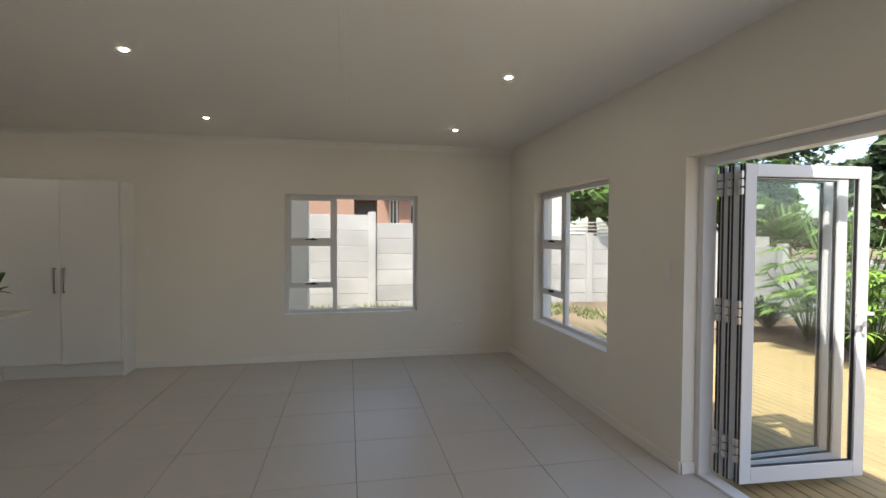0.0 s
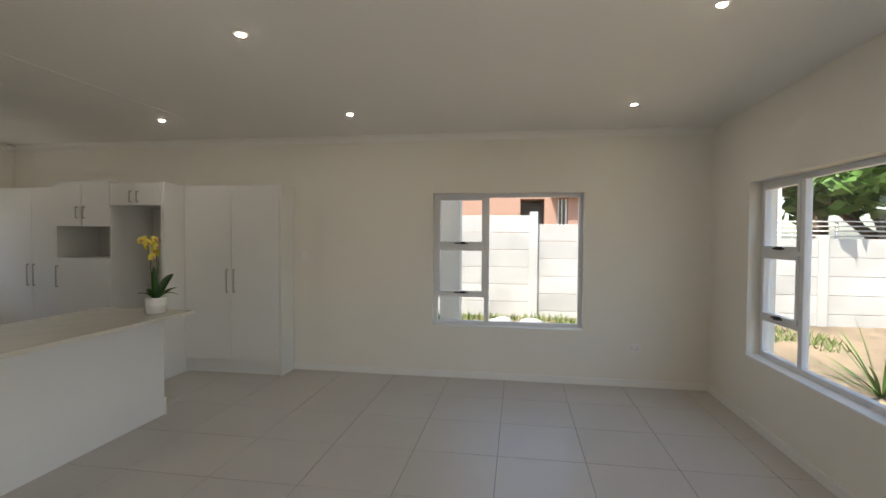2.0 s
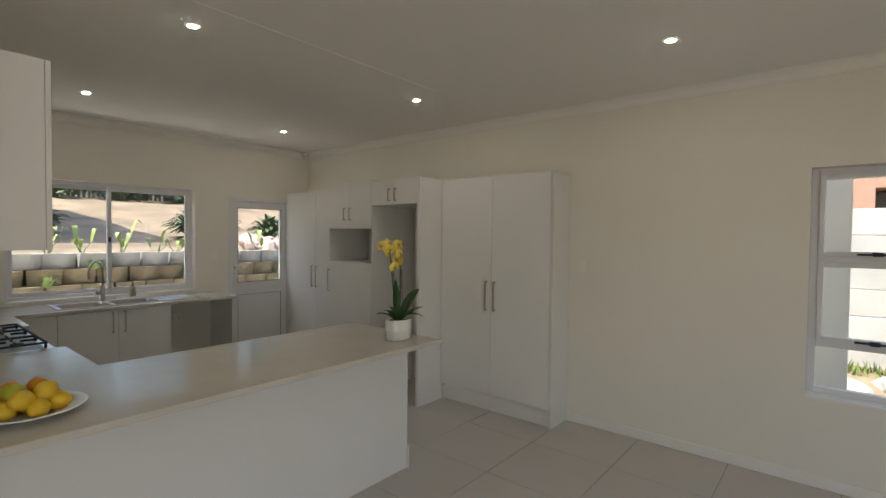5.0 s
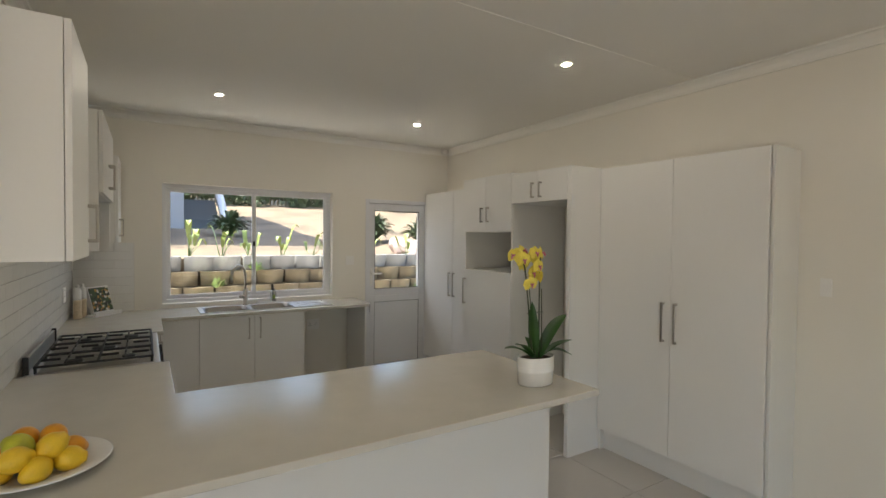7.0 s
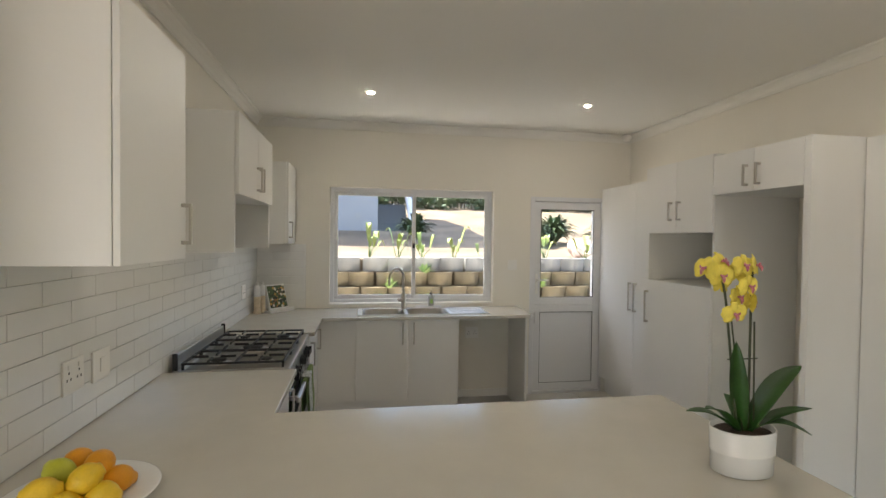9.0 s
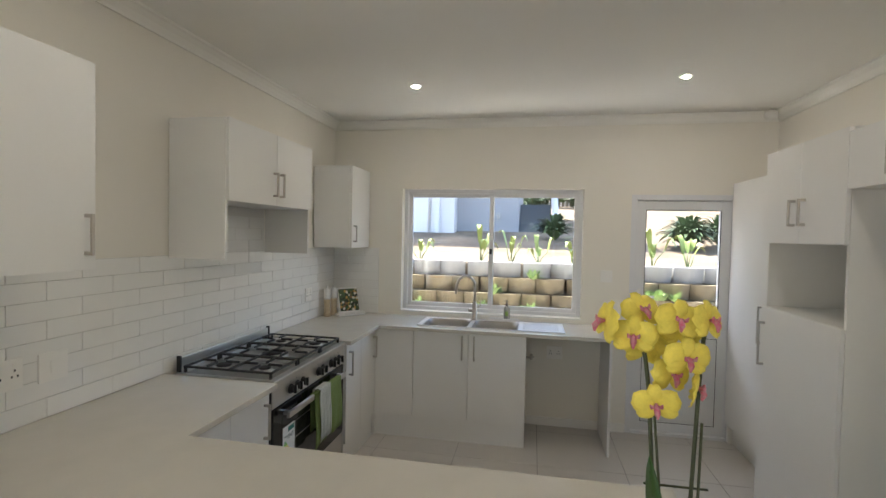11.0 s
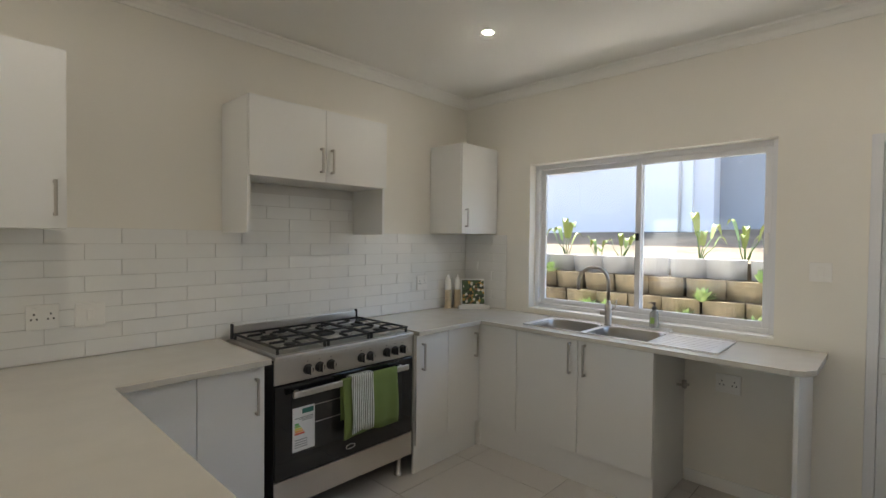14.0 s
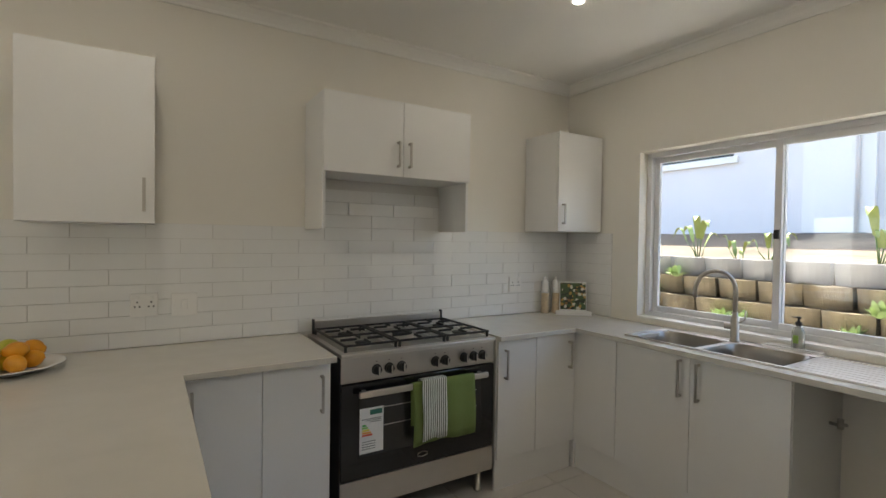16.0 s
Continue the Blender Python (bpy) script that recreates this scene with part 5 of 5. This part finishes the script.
for k, (tx_, ty_, hh, rr, mt) in enumerate(((10.6, 12.4, 3.1, 1.4, M_FOL), (13.5, 7.4, 3.0, 2.0, M_FOLD), (14, 16.5, 6.0, 3.2, M_FOLD), (13.0, 3.2, 3.6, 2.2, M_FOL), (18, 10.5, 4.0, 3.2, M_FOLD), (7.0, 11.7, 3.5, 2.1, M_FOL), (7.6, 14.5, 5.2, 2.6, M_FOL), (10.5, 20, 7, 3.6, M_FOLD), (12.6, 9.9, 3.7, 1.3, M_FOLD), (26, 25, 2.2, 2.8, M_FOLD), (31, 25, 2.6, 3.0, M_FOLD), (27, 19.5, 2.4, 2.8, M_FOLD))):
    tree((tx_, ty_, -0.12), hh, rr, 4200, 0.15, 20 + k, mt, "leafy green tree beyond the boundary wall" if k != 5 else "leafy garden tree near the corner of the wall")
bm = bmesh.new()
for k in range(46):
    leaf_cloud(bm, (-26.2 + 0.4 * math.sin(k * 2.1), -3 + k * 0.62, 3.6 + 0.25 * math.sin(k * 1.3)), 0.75, 130, 0.16, 300 + k)
tagged(finish(bm, "hedge", M_FOLD), "unclipped dark hedge along the crest fence", "hedge", kind="stuff")
# garden plants
yucca = blades_plant("yucca", (9.2, 9.5, 1.42), 90, 0.9, 0.032, 5, M_FOL, "spiky grey-green yucca rising above the boundary wall", 1.4, lift=0.03)
tube("stalk", [(0, 0, -1.7), (0, 0, 0.05)], 0.1, M_TRUNK, yucca, 9)
blades_plant("grass_tuft", (4.4, 7.75, -0.12), 34, 0.85, 0.014, 6, M_FOL, "spiky grass tuft beside the deck", 1.35, lift=0.06)


def lobed_shrub(at, n, ln, seed, h):
    """A shrub of long stalks with big fingered leaves."""
    e = thing("lobed_shrub", "lush shrub with large fingered bright green leaves", "shrub", at)
    rnd = random.Random(seed)
    st, lv = bmesh.new(), bmesh.new()
    for k in range(n):
        a = rnd.random() * 6.283
        rr = ln * (0.3 + 0.7 * rnd.random())
        tip = Vector((rr * math.cos(a), rr * math.sin(a), h * (0.3 + 0.7 * rnd.random())))
        add_tube(st, [(0, 0, 0), tip * 0.5 + Vector((0, 0, 0.12)), tip], 0.008, 4)
        out = Vector((math.cos(a), math.sin(a), -0.35))
        sd = Vector((-math.sin(a), math.cos(a), 0))
        for j in range(9):
            f = (j - 4) / 4
            base = tip + out * 0.10 * (1 - abs(f))
            blade(lv, base, tip + out * (0.42 - 0.34 * abs(f)) + sd * 0.27 * f + Vector((0, 0, 0.02 * rnd.random())), 0.026, 0.02, 3)
    finish(st, "stalks", M_FOL, e)
    finish(lv, "leaves", M_FOLB, e)


lobed_shrub((6.9, 6.1, -0.06), 40, 0.75, 3, 1.55)
lobed_shrub((7.2, 6.6, -0.06), 50, 0.85, 4, 1.95)
lobed_shrub((7.3, 7.3, -0.06), 30, 0.7, 8, 1.2)
for k, (px, py) in enumerate(((7.5, 8.2), (8.0, 8.9), (8.2, 9.6), (7.2, 9.0), (7.9, 7.5))):
    blades_plant("fern", (px, py, -0.06 if py < 8.4 else -0.08), 46, 0.6, 0.022, 210 + k, M_FOLD, "low dark green fern at the foot of the wall", 1.2, lift=0.25)
bm = bmesh.new()
rnd = random.Random(9)
for k in range(5000):
    gx, gy = rnd.uniform(-4, 5), rnd.uniform(9.1, 10.35)
    if noise.noise(Vector((gx * 1.1, gy * 1.4, 3))) < -0.02:
        continue
    a = rnd.random() * 6.283
    hgt = rnd.uniform(0.04, 0.16)
    gz = ground_height(gx, gy) - 0.02
    bm.faces.new([bm.verts.new(p) for p in ((gx, gy, gz), (gx + 0.03 * math.cos(a), gy + 0.03 * math.sin(a), gz), (gx + 0.05 * math.sin(a), gy + 0.05 * math.cos(a), gz + hgt))])
tagged(finish(bm, "weeds", M_GRASS), "patchy green weeds at the foot of the wall", "weeds", kind="stuff")
rnd = random.Random(12)
for k in range(9):
    bm = bmesh.new()
    bmesh.ops.create_icosphere(bm, subdivisions=2, radius=1)
    for v in bm.verts:
        v.co *= 1 + 0.35 * noise.noise(v.co * 1.3 + Vector((k, 0, 0)))
        v.co = Vector((v.co.x * 0.2, v.co.y * 0.15, v.co.z * 0.1)) * (0.6 + 0.08 * k)
    r = finish(bm, "rock", M_GREYB)
    ry = 9.3 + 0.5 * rnd.random()
    r.matrix_basis = pose(-2.6 + 0.42 * k, ry, ground_height(0, ry) + 0.03, 0, 0, 50 * k)
    tagged(r, "rough pale rock on the sandy ground", "rock", "rocks by the wall")

def young_strelitzia(at, ln, seed):
    """A few bending stalks, each with one broad leaf at its end."""
    e = thing("terrace_plant", "young strelitzia with a few broad light green leaves", "plant", at)
    rnd = random.Random(seed)
    st, lv = bmesh.new(), bmesh.new()
    for k in range(5):
        a = rnd.random() * 6.283
        L = ln * (0.55 + 0.5 * rnd.random())
        out = Vector((math.cos(a), math.sin(a), 0))
        mid_, tip = out * 0.05 + Vector((0, 0, L * 0.3)), out * 0.11 * (0.5 + rnd.random()) + Vector((0, 0, L * 0.55))
        add_tube(st, [(0, 0, 0), mid_, tip], [0.009, 0.007, 0.005], 5)
        reach = L * (0.22 + 0.2 * rnd.random())
        blade(lv, tip, tip + out * reach + Vector((0, 0, L * (0.5 * rnd.random() - 0.05))), 0.04 * (0.5 + L), L * 0.26, 8, fold=0.45)
    finish(st, "stalks", M_FOL, e)
    finish(lv, "leaves", M_STREL, e)


# plants on the terrace above the retaining wall
for k, (py, px, ln) in enumerate(((1.9, -8.7, 0.5), (2.86, -8.72, 0.7), (3.35, -8.7, 0.42), (3.65, -8.75, 0.5), (4.6, -8.7, 0.8), (5.05, -8.72, 0.6), (5.45, -8.75, 0.5), (5.95, -8.7, 0.62), (6.42, -8.7, 0.55), (6.75, -8.75, 0.5), (7.03, -8.7, 0.66), (7.5, -8.72, 0.6), (8.2, -8.7, 0.6))):
    young_strelitzia((px, py, ground_height(px, py) - 0.02), ln * 0.85, 40 + k)
for k, (px, py, ln, n) in enumerate(((-14.0, 5.9, 0.8, 60), (-12.8, 8.7, 0.9, 90), (-13.1, 9.5, 0.9, 80), (-12.4, 10.6, 0.9, 60))):
    blades_plant("clump", (px, py, ground_height(px, py) - 0.03), n * 3, ln * 0.85, 0.05, 70 + k, M_FOLD, "dark green strappy clump on the sandy slope", 1.35, lift=0.3)
rnd = random.Random(14)
for k in range(14):
    bm = bmesh.new()
    bmesh.ops.create_icosphere(bm, subdivisions=2, radius=1)
    for v in bm.verts:
        v.co *= 1 + 0.35 * noise.noise(v.co * 1.4 + Vector((k * 3, 1, 0)))
        v.co = Vector((v.co.x * 0.22, v.co.y * 0.2, v.co.z * 0.14))
    px, py = rnd.uniform(-10.0, -9.2), rnd.uniform(8.3, 9.8)
    r = finish(bm, "rubble", material("pink_rubble", (0.5, 0.38, 0.33), 0.9, var=0.2, bump=0.4))
    r.matrix_basis = pose(px, py, ground_height(px, py) + 0.05 + 0.12 * rnd.random(), 20 * k, 0, 50 * k)
    tagged(r, "pale pinkish lump of rubble heaped on the terrace", "rubble", "rubble heap")

# retaining wall of flared trough blocks
ret = structure(new("retaining_wall"), "stepped retaining wall of flared concrete trough blocks", "retaining wall")


def trough(name, mat):
    bm = bmesh.new()
    w, h = 0.172, 0.188
    top, bot = [], []
    for k in range(9):
        a = -1 + k / 4
        bulge = 0.085 * (1 - a * a)
        top.append((0.02 + bulge, a * w))
        bot.append((-0.012 + bulge * 0.8, a * w * 0.96))
    outl_t = top + [(-0.22, w * 0.8), (-0.22, -w * 0.8)]
    outl_b = bot + [(-0.22, w * 0.75), (-0.22, -w * 0.75)]
    inn = [(x * 0.55 - 0.05, y * 0.78) for x, y in outl_t]
    vt = [bm.verts.new((x, y, h)) for x, y in outl_t]
    vb = [bm.verts.new((x, y, 0)) for x, y in outl_b]
    vi = [bm.verts.new((x, y, h)) for x, y in inn]
    vd = [bm.verts.new((x, y, h - 0.02)) for x, y in inn]
    n = len(vt)
    for k in range(n):
        j = (k + 1) % n
        bm.faces.new((vb[k], vb[j], vt[j], vt[k]))
        bm.faces.new((vt[k], vt[j], vi[j], vi[k]))
        bm.faces.new((vi[k], vi[j], vd[j], vd[k]))
    bm.faces.new(vb)
    bm.faces.new(vd).material_index = 1
    return finish(bm, name, [mat, M_SAND], ret)


boxes("backfill", [((-8.39, -0.2, -0.3), (-7.66 - 0.08 * r, 11.4, -0.31 + 0.2 * r + 0.16)) for r in range(8)], M_SAND, ret, 0)
ba, bb = trough("block", M_BLOCK), trough("block", M_GREYB)
first_a = first_b = True
rnd = random.Random(7)
for r in range(8):
    for k in range(29):
        by = 0.3575 + 0.375 * k + (0.1875 if r % 2 else 0) + rnd.uniform(-0.012, 0.012)
        src = bb if r == 7 else ba
        if (src is ba and first_a) or (src is bb and first_b):
            o = src
            if src is ba:
                first_a = False
            else:
                first_b = False
        else:
            o = src.copy()
            scene.collection.objects.link(o)
        o.matrix_basis = pose(-7.45 - 0.08 * r + rnd.uniform(-0.018, 0.018), by, -0.31 + 0.2 * r, 0, 0, rnd.uniform(-4, 4)) @ Matrix.Diagonal((1, 1.06, 1.04, 1))
for k in range(22):
    r = rnd.choice((3, 4, 5, 5, 6))
    by = rnd.uniform(2.2, 8.6)
    blades_plant("succulent", (-7.40 - 0.08 * r, by, -0.31 + 0.2 * (r + 1) - 0.02), 20, 0.16, 0.026, 100 + k, M_SUCC, "small light green succulent growing in a wall block", 1.3, lift=0.05)

# ---- pieces of the setting: splashback, floor, deck ----
spl = structure(new("splashback"), "glossy white elongated splashback tiles in brick bond", "splashback")
box("backing", (XW + 0.002, YS, CT - 0.01), (XL - 0.002, YS + 0.004, 1.503), M_SGR, spl, 0)
box("backing", (-4.55, YS, 1.503), (-3.68, YS + 0.0035, 1.784), M_SGR, spl, 0)
box("backing", (XW, YS + 0.005, CT - 0.01), (XW + 0.004, 3.975, 1.503), M_SGR, spl, 0)
cache = {}


def tile_piece(name, w, h, d, mat, parent, bevel):
    key = (name, round(w, 3), round(h, 3))
    if key not in cache:
        bm = bmesh.new()
        t = bmesh.new()
        bmesh.ops.create_cube(t, size=1)
        for v in t.verts:
            v.co = ((v.co.x) * w, (v.co.y) * h, (v.co.z) * d)
        bmesh.ops.bevel(t, geom=[ed for ed in t.edges if all(v.co.z > 0 for v in ed.verts)], offset=bevel, segments=1, affect="EDGES")
        join(bm, t)
        cache[key] = finish(bm, name, mat, parent)
        return cache[key]
    o = cache[key].copy()
    scene.collection.objects.link(o)
    return o


PW, PH, G = 0.2935, 0.0748, 0.0028
rnd = random.Random(2)
for r in range(12):
    zc = 1.503 - PH * (r + 0.5) if r < 8 else 1.503 + PH * (r - 8 + 0.5)
    lim = (XL - 0.002, XW + 0.012) if r < 8 else (-3.684, -4.546)
    if r >= 8 and zc + PH / 2 > 1.79:
        continue
    off = -2.899 if r % 2 == 0 else -2.752
    for k in range(-4, 12):
        a, b = off - PW * k, off - PW * (k + 1)
        a, b = min(a, lim[0]), max(b, lim[1])
        if a - b < 0.02:
            continue
        o = tile_piece("tile", a - b - G, PH - G, 0.008, M_SPL, spl, 0.0012)
        o.matrix_basis = pose((a + b) / 2, YS + 0.0062, zc, -90 + rnd.uniform(-0.25, 0.25), 0, 180)
    if r < 8:
        for a, b in ((3.539, 3.68), (3.68, 3.972)) if r % 2 else ((3.539, 3.826), (3.826, 3.972)):
            o = tile_piece("tile", b - a - G, PH - G, 0.008, M_SPL, spl, 0.0012)
            o.matrix_basis = pose(XW + 0.0062, (a + b) / 2, zc, 90, 0, 90)

floor = structure(box("floor", (XW - T, YB - T, -0.1), (XE + 0.6 * T, YN + 0.1, -0.0035), M_GROUT, bevel=0), "pale greige porcelain floor tiles with thin grey joints", "floor")
TP, TG = 0.605, 0.004
for i in range(-11, 6):
    for j in range(-14, 5):
        a, b = -0.152 + TP * i, -0.152 + TP * (i + 1)
        c, d = 5.435 + TP * j, 5.435 + TP * (j + 1)
        a, b, c, d = max(a, XW - 0.0), min(b, XE + 0.1), max(c, YB), min(d, YN)
        if b <= XL:
            c = max(c, YS)
        elif a < XL and d <= YS:
            a = max(a, XL)
        if b - a < 0.03 or d - c < 0.03:
            continue
        o = tile_piece("floor_tile", b - a - TG, d - c - TG, 0.008, M_TILE, floor, 0.0012)
        o.matrix_basis = pose((a + b) / 2, (c + d) / 2, -0.004)
for k in range(39):
    x = XE + T + 0.055 + 0.0985 * k
    o = tile_piece("board", 0.092, 10.7, 0.03, M_DECK, deck, 0.004)
    o.matrix_basis = pose(x, 1.93, -0.045 + 0.0006 * (k % 3))
